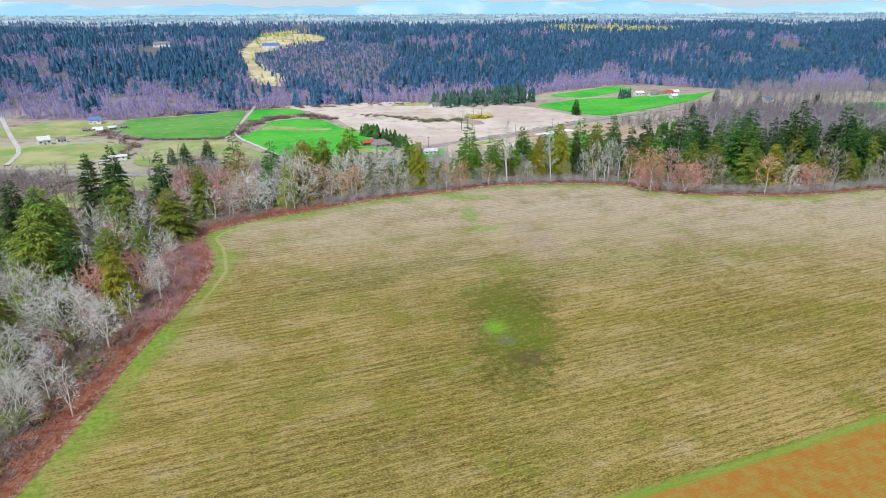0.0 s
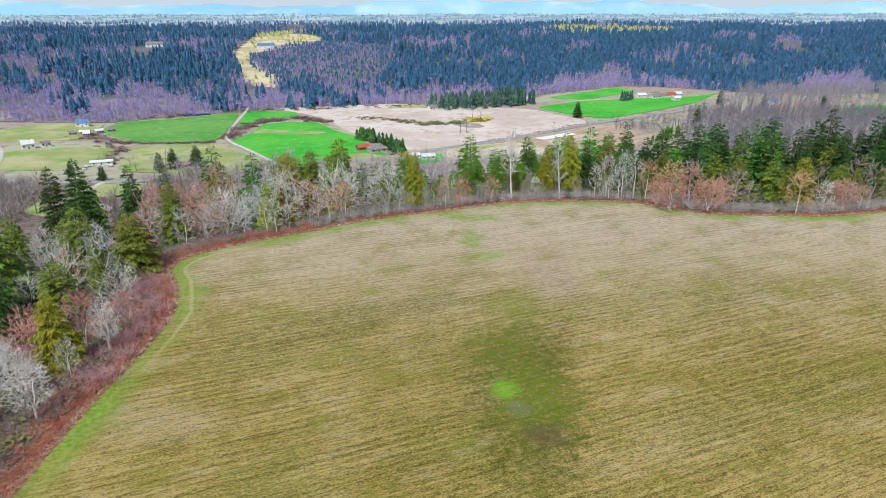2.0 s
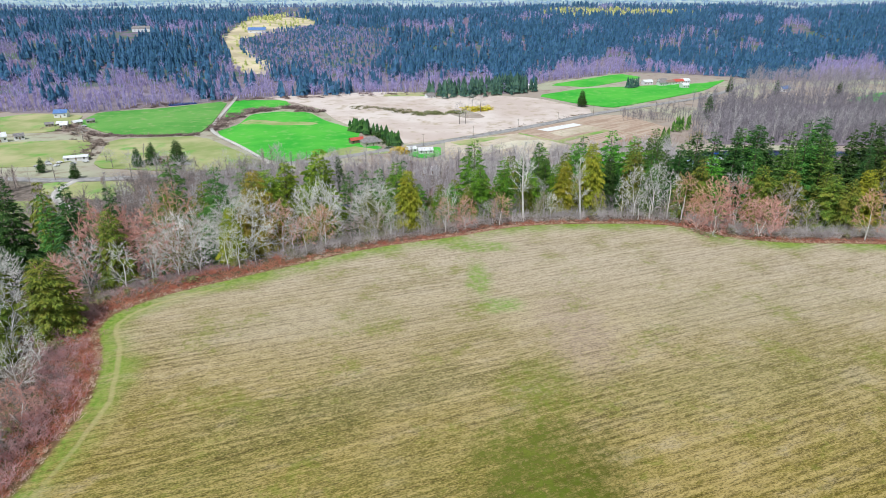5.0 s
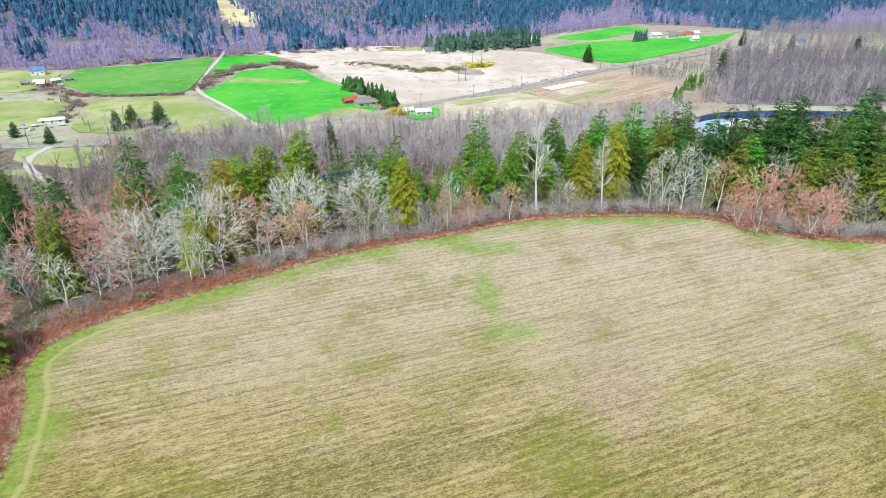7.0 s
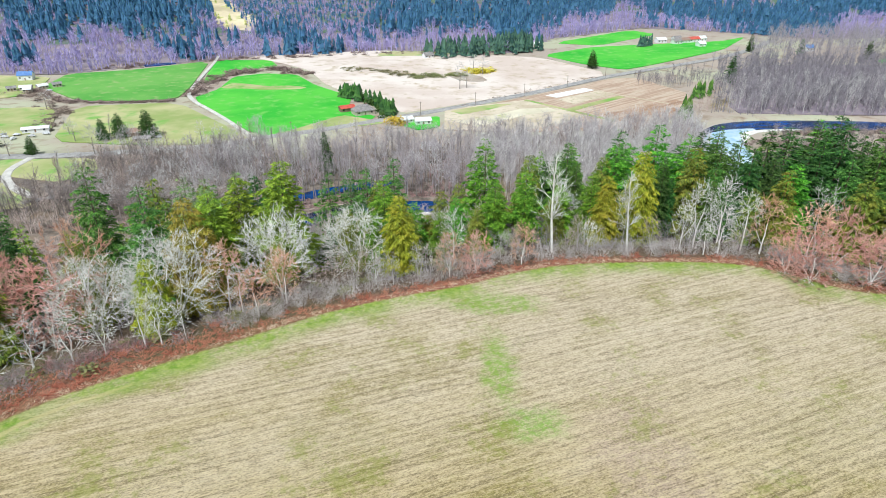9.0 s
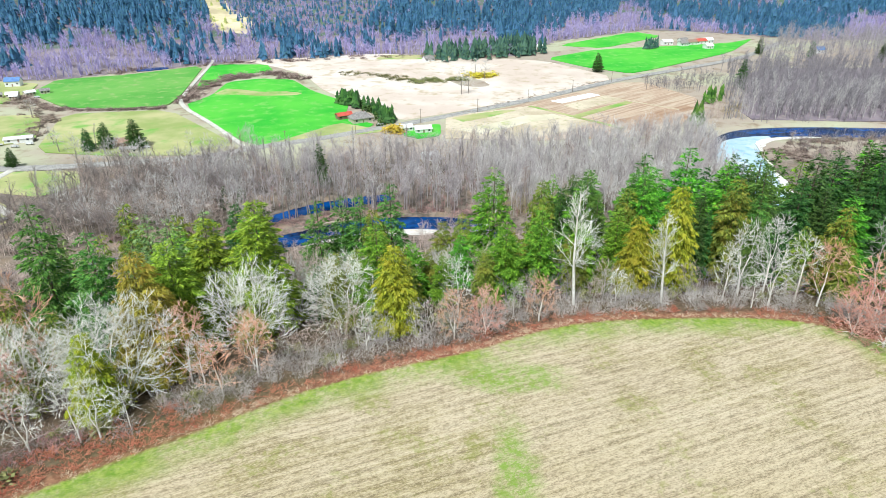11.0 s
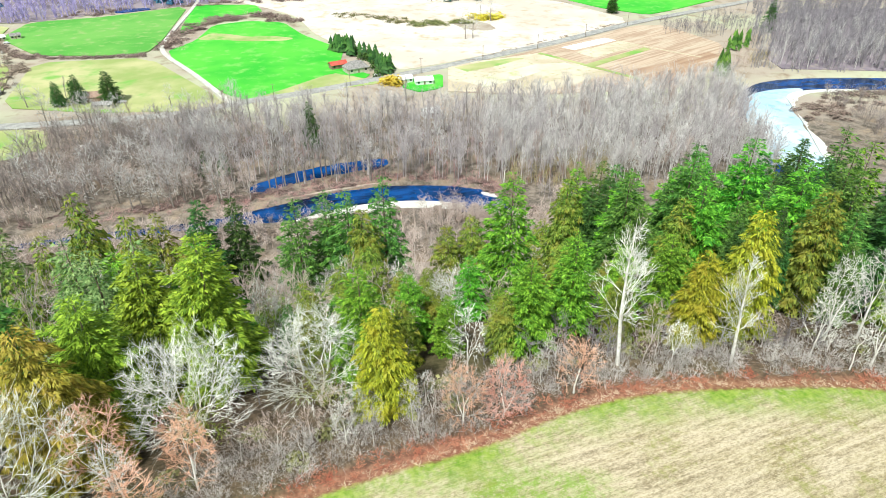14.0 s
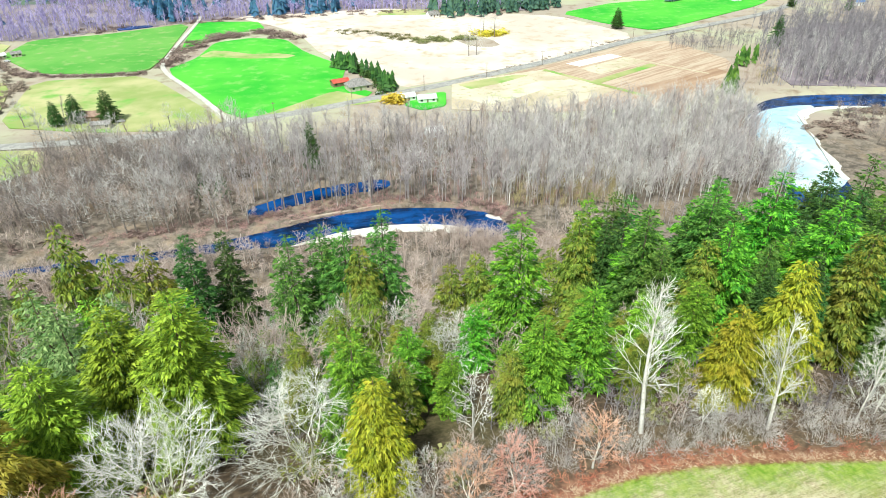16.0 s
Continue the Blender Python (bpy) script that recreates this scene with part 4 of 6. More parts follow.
def conifer(rng, h, radius, whorls, per, dens, power=0.7, droop=0.35, bare=0.08, size=0.5, up=0.1, hang=0.2):
    """Trunk rows and crown sprays of a conifer h tall: boughs in whorls, each a flat drooping fan of small sprays."""
    wood = [[0, 0, -0.6, 0, 0, h * 0.5, h * 0.014, h * 0.009], [0, 0, h * 0.5, 0, 0, h * 0.99, h * 0.009, 0.02]]
    sprays = []
    lop = rng.uniform(0, 6.28)
    for w in range(whorls):
        u = bare + (1 - bare) * max(0.0, (w + rng.uniform(-0.25, 0.25)) / whorls) ** 0.92
        u = min(max(u, bare), 0.985)
        reach = radius * (1 - u) ** power * min(1.0, 0.6 + (u - bare) * 3) + 0.25
        turn = rng.uniform(0, 6.28)
        count = per if u < 0.8 else max(4, per - 2)
        for b in range(count):
            a = turn + 6.283 * (b + rng.uniform(-0.35, 0.35)) / count
            L = reach * rng.choice([0.55, 0.8, 1.0, 1.0, 1.2]) * rng.uniform(0.88, 1.1) * (1 + 0.12 * math.cos(a - lop))
            z0 = u * h + rng.normal() * h / whorls * 0.3
            rise = up + 0.55 * u - 0.12 + rng.normal() * 0.06
            k = max(7, int(dens * L * L * 1.0 + 6 * L))
            f = rng.uniform(0.03, 1.0, k) ** 0.62
            s = rng.uniform(-1, 1, k)
            lat = s * (1.1 - f) * 0.5 * L
            x, y = f * L, lat
            z = z0 + rise * x - droop * x * f - droop * 0.45 * np.abs(lat) + rng.normal(size=k) * 0.1
            dx, dy = np.ones(k) * 0.8 + 0.3 * f, np.sign(s) * rng.uniform(0.2, 1.1, k)
            dz = rise - droop * f * 1.3 - hang + rng.normal(size=k) * 0.25
            ln = size * rng.uniform(0.6, 1.4, k) * (0.75 + 0.06 * L)
            ca, sa = math.cos(a), math.sin(a)
            n3 = rng.normal(size=(k, 3)) * 0.7
            sprays.append(np.stack([x * ca - y * sa, x * sa + y * ca, z, dx * ca - dy * sa, dx * sa + dy * ca, dz, ln, ln * rng.uniform(0.1, 0.19, k), np.full(k, droop * 0.3), *n3.T], 1))
    sprays.append(np.array([[0, 0, h * 0.965, 0.05, 0, 1, h * 0.04, 0.1, 0, 0, 0, 0]]))
    return np.array(wood), np.concatenate(sprays)


def dome_tree(rng, h, width, targets, middle=0.4, first=0.12, trunk_r=0.2, stems=6, twig_r=0.024, ends=5, low=-0.25, bend=0.025, end_len=1.0):
    """A leafless tree whose branches part again and again towards the outside of a rounded crown: rows for tubes() and spikes()."""
    wood, fine, tips = [], [], []
    d = rng.normal(size=(targets, 3))
    d /= np.linalg.norm(d, axis=1, keepdims=True)
    d[:, 2] = np.where(d[:, 2] < low, -d[:, 2], d[:, 2])
    r = rng.uniform(0.3, 1.0, (targets, 1)) ** 0.4
    lump = 1 + 0.13 * np.sin(3 * np.arctan2(d[:, 1], d[:, 0]) + rng.uniform(0, 6))[:, None]
    goals = d * r * lump * np.array([width / 2, width / 2, h * (1 - middle)]) + np.array([0, 0, h * middle])

    def grow(p, way, T, rad, level):
        n = len(T)
        if n == 1:
            q = T[0]
            tips.append([*p, *(q + (q - p) * 0.4), max(rad, twig_r) * 1.15, 0])
            L = np.linalg.norm(q - p) + 0.3
            v = (q - p) / L
            for _ in range(ends):
                s = q - v * L * rng.uniform(0, 0.8)
                e = s + (v + rng.normal(size=3) * 0.42 + np.array([0, 0, 0.2])) * rng.uniform(0.4, 0.95) * (0.5 + 0.08 * width) * end_len
                tips.append([*s, *e, twig_r * 0.8, 0])
            return
        k = min(n, stems if level == 0 else 2 if rng.random() < 0.6 else 3)
        v = T - p
        u = v / (np.linalg.norm(v, axis=1, keepdims=True) + 1e-9)
        seeds = [int(rng.integers(n))]
        while len(seeds) < k:
            seeds.append(int(np.argmax((1 - (u @ u[seeds].T)).min(1))))
        own = np.argmax(u @ u[seeds].T, 1)
        for j in range(k):
            G = T[own == j]
            if not len(G):
                continue
            c = G.mean(0)
            L = np.linalg.norm(c - p)
            f = rng.uniform(0.24, 0.36)
            q = p + (c - p) * f + way * L * 0.05 + rng.normal(size=3) * L * bend
            rad2 = max(twig_r, rad * (len(G) / n) ** 0.5 * (1.15 if level == 0 else 0.95))
            (wood if level < 2 else fine).append([*p, *q, max(rad2, twig_r), max(rad2 * 0.85, twig_r)])
            w = (q - p) / (np.linalg.norm(q - p) + 1e-9)
            grow(q, w, G, rad2 * 0.85, level + 1)

    root = np.array([0, 0, h * first])
    wood.append([0, 0, -0.6, *root, trunk_r * 1.3, trunk_r])
    grow(root, np.array([0, 0, 1.0]), goals, trunk_r, 0)
    k = h / max(row[5] for row in tips)
    arr = lambda rows: np.array(rows) * np.array([1, 1, k, 1, 1, k, 1, 1])
    return arr(wood), arr(fine), arr(tips)


PROTO = {}


def thing_tree(kind, name, label, category, group, trunk, crown, extra=None):
    root = new(name)
    root.empty_display_size = 0.5
    part("trunk", trunk, None, root)
    part("crown", crown, None, root)
    if extra:
        tagged(part("moss", extra, None, root, "yellow-green moss on the limbs"), kind="stuff")
    tagged(root, label, category, group)
    PROTO.setdefault(kind, []).append(root)
    return root


def make_conifers(kind, name, label, mat, count, h, radius, whorls, per, tips, **kw):
    for i in range(count):
        rng = np.random.default_rng(sum(map(ord, kind)) * 31 + i)
        wood, rows = conifer(rng, h, radius * rng.uniform(0.9, 1.12), whorls, per, tips, **kw)
        thing_tree(kind, name, label, "tree", "conifers of the bank", mesh_np("trunk", *tubes(wood, 6), "bark_dark"), mesh_np("crown", *needles(rows), mat))


def make_bare(kind, name, label, bark, twig, count, h, moss=False, dome=False, **kw):
    for i in range(count):
        rng = np.random.default_rng(sum(map(ord, kind)) * 17 + i)
        wood, fine, ends = dome_tree(rng, h, **kw) if dome else bare_tree(rng, h, **kw)
        extra = None
        if moss:
            rows = []
            low = wood[(wood[:, 5] < h * 0.62)]
            for s in low[rng.integers(0, len(low), 620)]:
                f = rng.random()
                q = s[0:3] * (1 - f) + s[3:6] * f + rng.normal(size=3) * 0.5
                a = rng.uniform(0, 6.28)
                rows.append([*q, math.cos(a), math.sin(a), rng.uniform(-0.5, 0.5), rng.uniform(0.22, 0.5), 0.1, 0.4, *(rng.normal(size=3) * 0.8)])
            extra = mesh_np("moss", *tufts(rows), "moss")
        crown = merged(tubes(fine, 3), spikes(ends)) if len(fine) else spikes(ends)
        thing_tree(kind, name, label, "tree", "bare trees of the bank", mesh_np("trunk", *tubes(wood, 6), bark), mesh_np("crown", *crown, twig), extra)


make_conifers("fir", "fir_tree", "tall dark green fir on the wooded bank", "fir_dark", 4, 26, 5.4, 30, 9, 4.4, droop=0.32, size=0.64)
make_conifers("firb", "fir_tree", "bright green fir on the wooded bank", "fir_bright", 3, 20, 5.2, 24, 8, 6.0, droop=0.32, size=0.52, power=0.6)
make_conifers("firm", "fir_tree", "mid green fir with lighter bough tips", "fir_mid", 3, 24, 5.4, 26, 8, 5.0, droop=0.34, size=0.56, power=0.66)
make_conifers("lush", "fir_tree", "broad yellow-green fir with dense layered boughs", "fir_lush", 2, 22, 6.2, 26, 9, 6.0, droop=0.36, size=0.55, power=0.55)
make_conifers("firp", "fir_tree", "pale grey-green fir with sparse drooping boughs", "fir_pale", 2, 22, 5.6, 24, 8, 4.5, droop=0.45, size=0.5)
make_conifers("cedar", "cedar_tree", "golden green cedar at the field edge", "cedar_gold", 3, 16, 3.9, 32, 11, 9.0, droop=0.5, power=0.55, bare=0.03, size=0.42, hang=0.6)
make_conifers("cedarr", "cedar_tree", "broad rusty gold cedar at the field edge", "cedar_rust", 1, 16, 4.8, 30, 10, 8.0, droop=0.45, power=0.6, bare=0.03, size=0.45, hang=0.6)
make_conifers("cedaro", "cedar_tree", "olive green cedar on the wooded bank", "cedar_olive", 3, 18, 4.3, 29, 9, 7.0, droop=0.48, power=0.58, bare=0.04, size=0.46, hang=0.55)
make_conifers("firl", "fir_tree", "dark green fir deep in the wood", "fir_dark", 3, 24, 5.3, 22, 7, 3.2, droop=0.34, size=0.72)
make_conifers("tall", "fir_tree", "very tall dark green fir in a dense stand", "fir_dark", 4, 36, 5.8, 38, 9, 3.8, droop=0.34, size=0.72)
make_conifers("cedarl", "cedar_tree", "olive green cedar deep in the wood", "cedar_olive", 2, 18, 4.5, 22, 8, 4.4, droop=0.48, power=0.6, bare=0.04, size=0.6, hang=0.5)
make_bare("maple", "maple_tree", "broad leafless maple with pale lichen-grey twigs", "bark_mossy", "twig_pale", 3, 16, moss=True, dome=True, width=14.5, targets=560, middle=0.34, first=0.1, trunk_r=0.28, stems=9, twig_r=0.019, ends=10, end_len=0.85)
make_bare("maplel", "maple_tree", "leafless maple with grey twigs in the wood", "bark_grey", "twig_pale", 2, 15, dome=True, width=12, targets=190, middle=0.4, first=0.12, trunk_r=0.22, stems=7, twig_r=0.024, ends=8, end_len=0.85)
make_bare("alder", "alder_tree", "leafless grey alder with upright twigs", "bark_grey", "twig_grey", 4, 15, dome=True, width=7.6, targets=110, middle=0.5, first=0.2, trunk_r=0.16, stems=4, twig_r=0.024, ends=7, low=-0.6, end_len=0.8)
make_bare("ash", "ash_tree", "vase-shaped leafless ash with whitish twigs", "bark_pale", "twig_pale", 3, 15, dome=True, width=7.6, targets=240, middle=0.5, first=0.18, trunk_r=0.17, stems=5, twig_r=0.021, ends=7, low=-0.5, end_len=0.8)
make_bare("pale", "birch_tree", "slender leafless birch with whitish bark", "bark_pale", "twig_pale", 3, 12, dome=True, width=6.0, targets=140, middle=0.48, first=0.16, trunk_r=0.14, stems=5, twig_r=0.02, ends=8, low=-0.6, end_len=0.75)
make_bare("red", "red_alder_tree", "young tree with salmon-red budding twigs", "bark_pale", "twig_red", 3, 10, dome=True, width=7.4, targets=330, middle=0.4, first=0.04, trunk_r=0.12, stems=8, twig_r=0.024, ends=13, low=-0.95, end_len=0.6)
make_bare("orange", "red_alder_tree", "young tree with orange budding twigs", "bark_pale", "twig_orange", 2, 11, dome=True, width=6.6, targets=210, middle=0.48, first=0.14, trunk_r=0.12, stems=5, twig_r=0.02, ends=12, low=-0.6, end_len=0.6)
make_bare("snag", "cottonwood_tree", "tall leaning cottonwood with white trunk and stubby limbs", "bark_pale", "twig_pale", 2, 22, spread=0.85, forks=(28, 6, 5), up=0.3, first=0.3, trunk_r=0.23, twig_r=0.022, lean=0.12, limb=0.28, reach=0.7, leader=True)
make_bare("brown", "alder_tree", "leafless brown alder on the wooded bank", "bark_grey", "twig_brown", 3, 13, dome=True, width=8.2, targets=110, middle=0.46, first=0.16, trunk_r=0.15, stems=5, twig_r=0.025, ends=7, low=-0.5, end_len=0.8)
make_bare("tan", "alder_tree", "leafless pinkish tan alder on the lower bank", "bark_grey", "twig_tan", 3, 13, dome=True, width=8.6, targets=105, middle=0.46, first=0.2, trunk_r=0.16, stems=5, twig_r=0.034, ends=8, low=-0.5, end_len=0.85)
make_bare("river", "cottonwood_tree", "slim leafless grey cottonwood on the river flat", "bark_dim", "twig_grey", 4, 19, spread=0.62, forks=(30, 6), up=0.6, first=0.3, trunk_r=0.24, twig_r=0.032, limb=0.22, reach=0.7, leader=True)
make_bare("riverd", "cottonwood_tree", "broad leafless pale grey cottonwood on the river flat", "bark_dim", "twig_flat", 4, 18, dome=True, width=9.5, targets=80, middle=0.54, first=0.3, trunk_r=0.24, stems=4, twig_r=0.04, ends=7, low=-0.6, end_len=0.9)
make_bare("riverb", "cottonwood_tree", "slim leafless brown cottonwood on the river flat", "bark_dim", "twig_brown", 3, 17, spread=0.65, forks=(28, 6), up=0.55, first=0.25, trunk_r=0.16, twig_r=0.032, limb=0.34, reach=0.8, leader=True)
SIZE = {"fir": 26, "firb": 20, "firp": 22, "cedar": 16, "cedarr": 16, "cedaro": 18, "maple": 16, "alder": 15, "pale": 12, "red": 10, "orange": 11, "snag": 22, "brown": 13, "river": 19, "riverb": 17, "firl": 24, "tall": 36, "cedarl": 18, "maplel": 15, "tan": 13, "riverd": 18, "ash": 15, "firm": 24, "lush": 22}
prng = np.random.default_rng(7)
STANDS = []


def plant(kind, x, y, top=None, h=None, wide=1.0, label="", variant=None):
    """One tree, rooted in the ground, up to a given height above the field or of a given height."""
    z = ground_z(x, y)
    h = h or max(4.0, top - z)
    s = h / SIZE[kind]
    protos = PROTO[kind]
    src = protos[variant if variant is not None else int(prng.integers(len(protos)))]
    wide *= 1.04 if kind[:3] in ("fir", "ced", "lus", "tal") else 1.0
    w = s * wide if s < 1 else s ** 0.6 * wide
    ob = copy_thing(src, Matrix.LocRotScale((x, y, z), Euler((0, 0, prng.uniform(0, 6.28))), (w, w, s)))
    if label:
        ob["label"] = label
    STANDS.append((x, y, w * 2.6))
    return ob


# measured trees along the field's northern edge
for kind, x, y, top in [("lush", -31, 211, 16.5), ("lush", -41, 214, 12), ("cedarr", -44, 194, 15.5), ("lush", -43, 203, 12.8), ("cedar", -7.3, 199.5, 13.8),
                        ("firb", -10.5, 207, 13.5), ("firb", 11, 233, 13.5), ("firb", 18.5, 218, 11.5), ("firb", 11.6, 213.5, 10.5), ("cedaro", 24, 214, 7.5)]:
    plant(kind, x, y, top)
for kind, x, y, top in [("firb", 33, 243, 9), ("firm", 48, 254, 10), ("cedar", 34.3, 212.5, 12.3), ("firb", 56, 249, 12.5), ("fir", 73, 262, 7), ("firm", 66, 237, 16),
                        ("fir", 70.5, 228, 13.5), ("cedar", 42, 216, 16.5), ("cedaro", 57, 226, 14.5), ("cedaro", 38, 232, 10)]:
    plant(kind, x, y, top)
for kind, x, y, top in [("fir", 99, 241, 16), ("fir", 128, 256, 16), ("fir", 142, 252, 15), ("fir", 139, 240, 21), ("cedaro", 89, 215, 10.5), ("fir", 108, 258, 13), ("cedaro", 95, 212, 10),
                        ("cedaro", 106, 210, 9.5), ("cedar", 116, 212, 10), ("cedaro", 126, 208, 9), ("fir", 118, 240, 17), ("fir", 88, 246, 13), ("fir", 155, 238, 19), ("fir", 80, 240, 14), ("firb", 60, 238, 13)]:
    plant(kind, x, y, top, wide=1.2)
for kind, x, y, top in [("firm", -74, 219, 13), ("firm", -57.5, 207, 13), ("fir", -119, 204, 9.5), ("fir", -108, 199.5, 13), ("fir", -92.6, 200, 11), ("fir", -83, 202, 9), ("cedaro", -66, 196, 9),
                        ("cedaro", -72, 180, 11), ("firp", -48, 216, 11), ("firb", -34, 218, 11), ("firp", -42, 217, 12), ("cedar", -46, 181.5, 10.5), ("firp", -55, 222, 9)]:
    plant(kind, x, y, top)
# conifers further down the bank, above the river
for kind, x, y, top in [("firm", -25, 262, -3.5), ("firm", -20, 260, -2), ("firm", -12.5, 262, 0), ("cedaro", 1, 250, -5), ("cedaro", -16.5, 255, -4), ("cedaro", 5.5, 252, -4), ("cedaro", -13, 240, -3), ("cedaro", -3, 238, -7),
                        ("firm", -30, 256, -2), ("cedaro", 24, 252, 4), ("fir", 32, 252, 4), ("fir", 37, 256, 0.5), ("fir", -52, 262, -5), ("cedaro", -64, 255, -5), ("fir", -47, 268, -8), ("cedaro", -23, 228, -3)]:
    plant(kind, x, y, top)
for kind, x, y, top in [("cedaro", -2, 222, 0), ("firb", 4, 228, 1.5), ("cedaro", 14, 224, 4.5), ("firb", 0.5, 215, 3.5), ("cedaro", -6, 213, 4.5), ("cedaro", 20, 231, 3), ("lush", 27, 224, 6), ("cedaro", -19, 216, 4), ("lush", -52, 228, 3), ("firm", -66, 236, -2)]:
    plant(kind, x, y, top)
# broad maples, red and pale trees of the edge
for kind, x, y, top, wide in [("maple", -29.5, 197, 13.5, 0.95), ("maple", -16, 203, 11.5, 1.05), ("maple", -44, 185, 15, 1.05), ("maple", -60, 187, 9.5, 1.1), ("orange", -30.2, 183.5, 8.4, 1.0), ("orange", -26.5, 188, 9.0, 1.0),
                              ("orange", 2, 196.5, 8.3, 1.0), ("red", 7, 198, 8.3, 0.85), ("orange", 16, 201.5, 7.5, 1.1), ("orange", -37.2, 190, 10.2, 1.0), ("pale", 3, 208, 8, 0.9), ("brown", 8.4, 221, 3.6, 1.0)]:
    plant(kind, x, y, top, wide=wide)
for kind, x, y, top, wide in [("snag", 22.8, 206.5, 20.5, 1.0), ("snag", 38, 207, 16, 1.0), ("ash", 54, 213, 12.5, 0.8), ("ash", 59.4, 214, 13, 0.8), ("ash", 49, 208, 10, 0.75), ("pale", 61, 207, 12, 1.0), ("pale", 56, 206, 10, 1.0), ("ash", 30, 207, 6, 0.9),
                              ("red", 67.8, 193.5, 10, 1.2), ("red", 78.8, 193, 9.5, 1.3), ("orange", 69.5, 199, 12.5, 1.25), ("red", 76, 200, 12, 1.2), ("red", 83.5, 197, 8, 1.2), ("red", 65, 197, 9, 1.0), ("brown", 86, 198, 10, 1.1), ("orange", 64.5, 206, 11.5, 1.0), ("orange", 103.5, 190.5, 11.8, 1.2), ("brown", 92, 196, 7, 1.0), ("ash", 112, 192, 8, 1.1)]:
    plant(kind, x, y, top, wide=wide)
for kind, x, y, top, wide in [("pale", -59.5, 169.5, 9.3, 1.0), ("pale", -54.8, 171.3, 9.2, 0.9), ("pale", -51, 173.5, 8.5, 1.0), ("pale", -45.5, 175, 9.0, 0.8), ("pale", -43.2, 175.5, 9.5, 0.9), ("pale", -63.5, 166, 9, 1.0), ("pale", -40, 177, 6, 0.7), ("red", -66, 184, 10.5, 1.3), ("red", -73, 186, 11, 1.4),
                              ("red", -79, 187, 11, 1.3), ("orange", -64, 193, 14, 1.2), ("orange", -28, 191, 8.6, 0.8), ("ash", -51, 187, 9, 1.1), ("ash", -34, 187, 7, 0.9), ("brown", -13, 196, 6, 1.0), ("alder", -4, 197, 6, 0.8), ("alder", 12, 203, 5, 0.8)]:
    plant(kind, x, y, top, wide=wide)
# the western edge
for kind, x, y, top, wide in [("cedar", -62, 107.5, 12.5, 1.1), ("ash", -57, 93, 10.5, 1.25), ("ash", -56, 112, 9.5, 1.0), ("pale", -57.5, 115, 9.5, 1.0), ("red", -63, 117, 9.5, 1.2), ("red", -57, 121, 7.5, 1.2), ("red", -66, 108, 9, 1.1), ("maple", -66, 97, 12.5, 1.0), ("maple", -59, 71, 10, 0.9),
                              ("pale", -52.5, 73.5, 9, 0.8), ("maple", -67, 83, 11, 0.9), ("ash", -73, 144, 12, 1.2), ("maplel", -78, 138, 11, 0.8), ("cedaro", -68, 148.5, 13, 1.5), ("cedaro", -83, 118, 15, 1.7), ("cedaro", -75, 130, 9, 1.5), ("maple", -79, 106, 12, 0.9), ("cedaro", -82, 153, 13, 1.3),
                              ("cedaro", -97, 143, 15, 1.5), ("cedaro", -78, 96, 11, 1.2), ("cedaro", -90, 128, 13, 1.4), ("fir", -113, 157, 13, 1.1), ("fir", -104, 152, 12, 1.0), ("red", -72, 157, 10, 1.2), ("red", -70, 113, 9, 1.1), ("maple", -62, 56, 9, 0.9)]:
    plant(kind, x, y, top, wide=wide)

# the rest of the wood, sown between them


def sow(count, x0, x1, y0, y1, kinds, weights, h0, h1, gap, keep=None, tops=None):
    made = tries = 0
    while made < count and tries < count * 30:
        tries += 1
        x, y = prng.uniform(x0, x1), prng.uniform(y0, y1)
        if keep is not None and not keep(x, y):
            continue
        if any((x - a) ** 2 + (y - b) ** 2 < (gap * 0.5 + r * 0.45) ** 2 for a, b, r in STANDS):
            continue
        kind = kinds[int(prng.choice(len(kinds), p=np.array(weights) / sum(weights)))]
        f = {"firl": 1.3, "firb": 1.1, "cedarl": 1.05, "maplel": 1.0}.get(kind, 0.85)
        plant(kind, x, y, h=max(9.0, tops[0] - tops[1] * max(0.0, y - 235) - prng.uniform(0, 7) - ground_z(x, y)) if tops else prng.uniform(h0, h1) * f)
        made += 1


def edge_at(x, y):
    return float(edge_distance(np.array([x]), np.array([y]))[0])


WOOD = ["firl", "cedarl", "alder", "brown", "maplel", "red", "firb", "pale"]
away = lambda d: lambda x, y: edge_at(x, y) < -d
sow(24, -90, -56, 66, 165, ["ash", "pale", "red", "maplel", "cedarl"], [3, 3, 3, 2, 2], 8, 11, 3, away(7))
sow(72, -150, -62, 60, 200, WOOD, [0.8, 4, 2, 1, 4, 3, 0.3, 2], 11, 16, 4.2, away(14))
sow(10, -100, -56, 36, 62, WOOD, [0.5, 3, 2, 2, 3, 2, 0.3, 2], 10, 14, 5, away(8))
sow(62, -210, -50, 198, 300, WOOD, [1.5, 3, 3, 4, 1, 1.0, 0.6, 1], 11, 16, 5, away(9))
sow(40, -60, 34, 216, 292, ["tan", "maplel", "cedarl", "ash"], [6, 1, 1.5, 1], 11, 16, 2.4, away(13))
sow(50, -50, 30, 206, 266, WOOD, [0.6, 4.5, 2.5, 4, 0.5, 0.3, 1.2, 1.5], 9, 13, 3.2, away(8))
sow(16, -50, 34, 202, 244, ["brown", "alder", "pale", "cedarl", "maplel"], [4, 3, 2, 3, 1], 6, 10, 1.6, away(6))
sow(12, -160, -62, 232, 290, ["firm", "cedarl", "firp"], [3, 2, 1.5], 0, 0, 5, away(14), (-6, 0.15))
sow(34, -150, -55, 222, 290, ["tan", "maplel", "alder"], [4, 1, 2], 13, 18, 4, away(14))
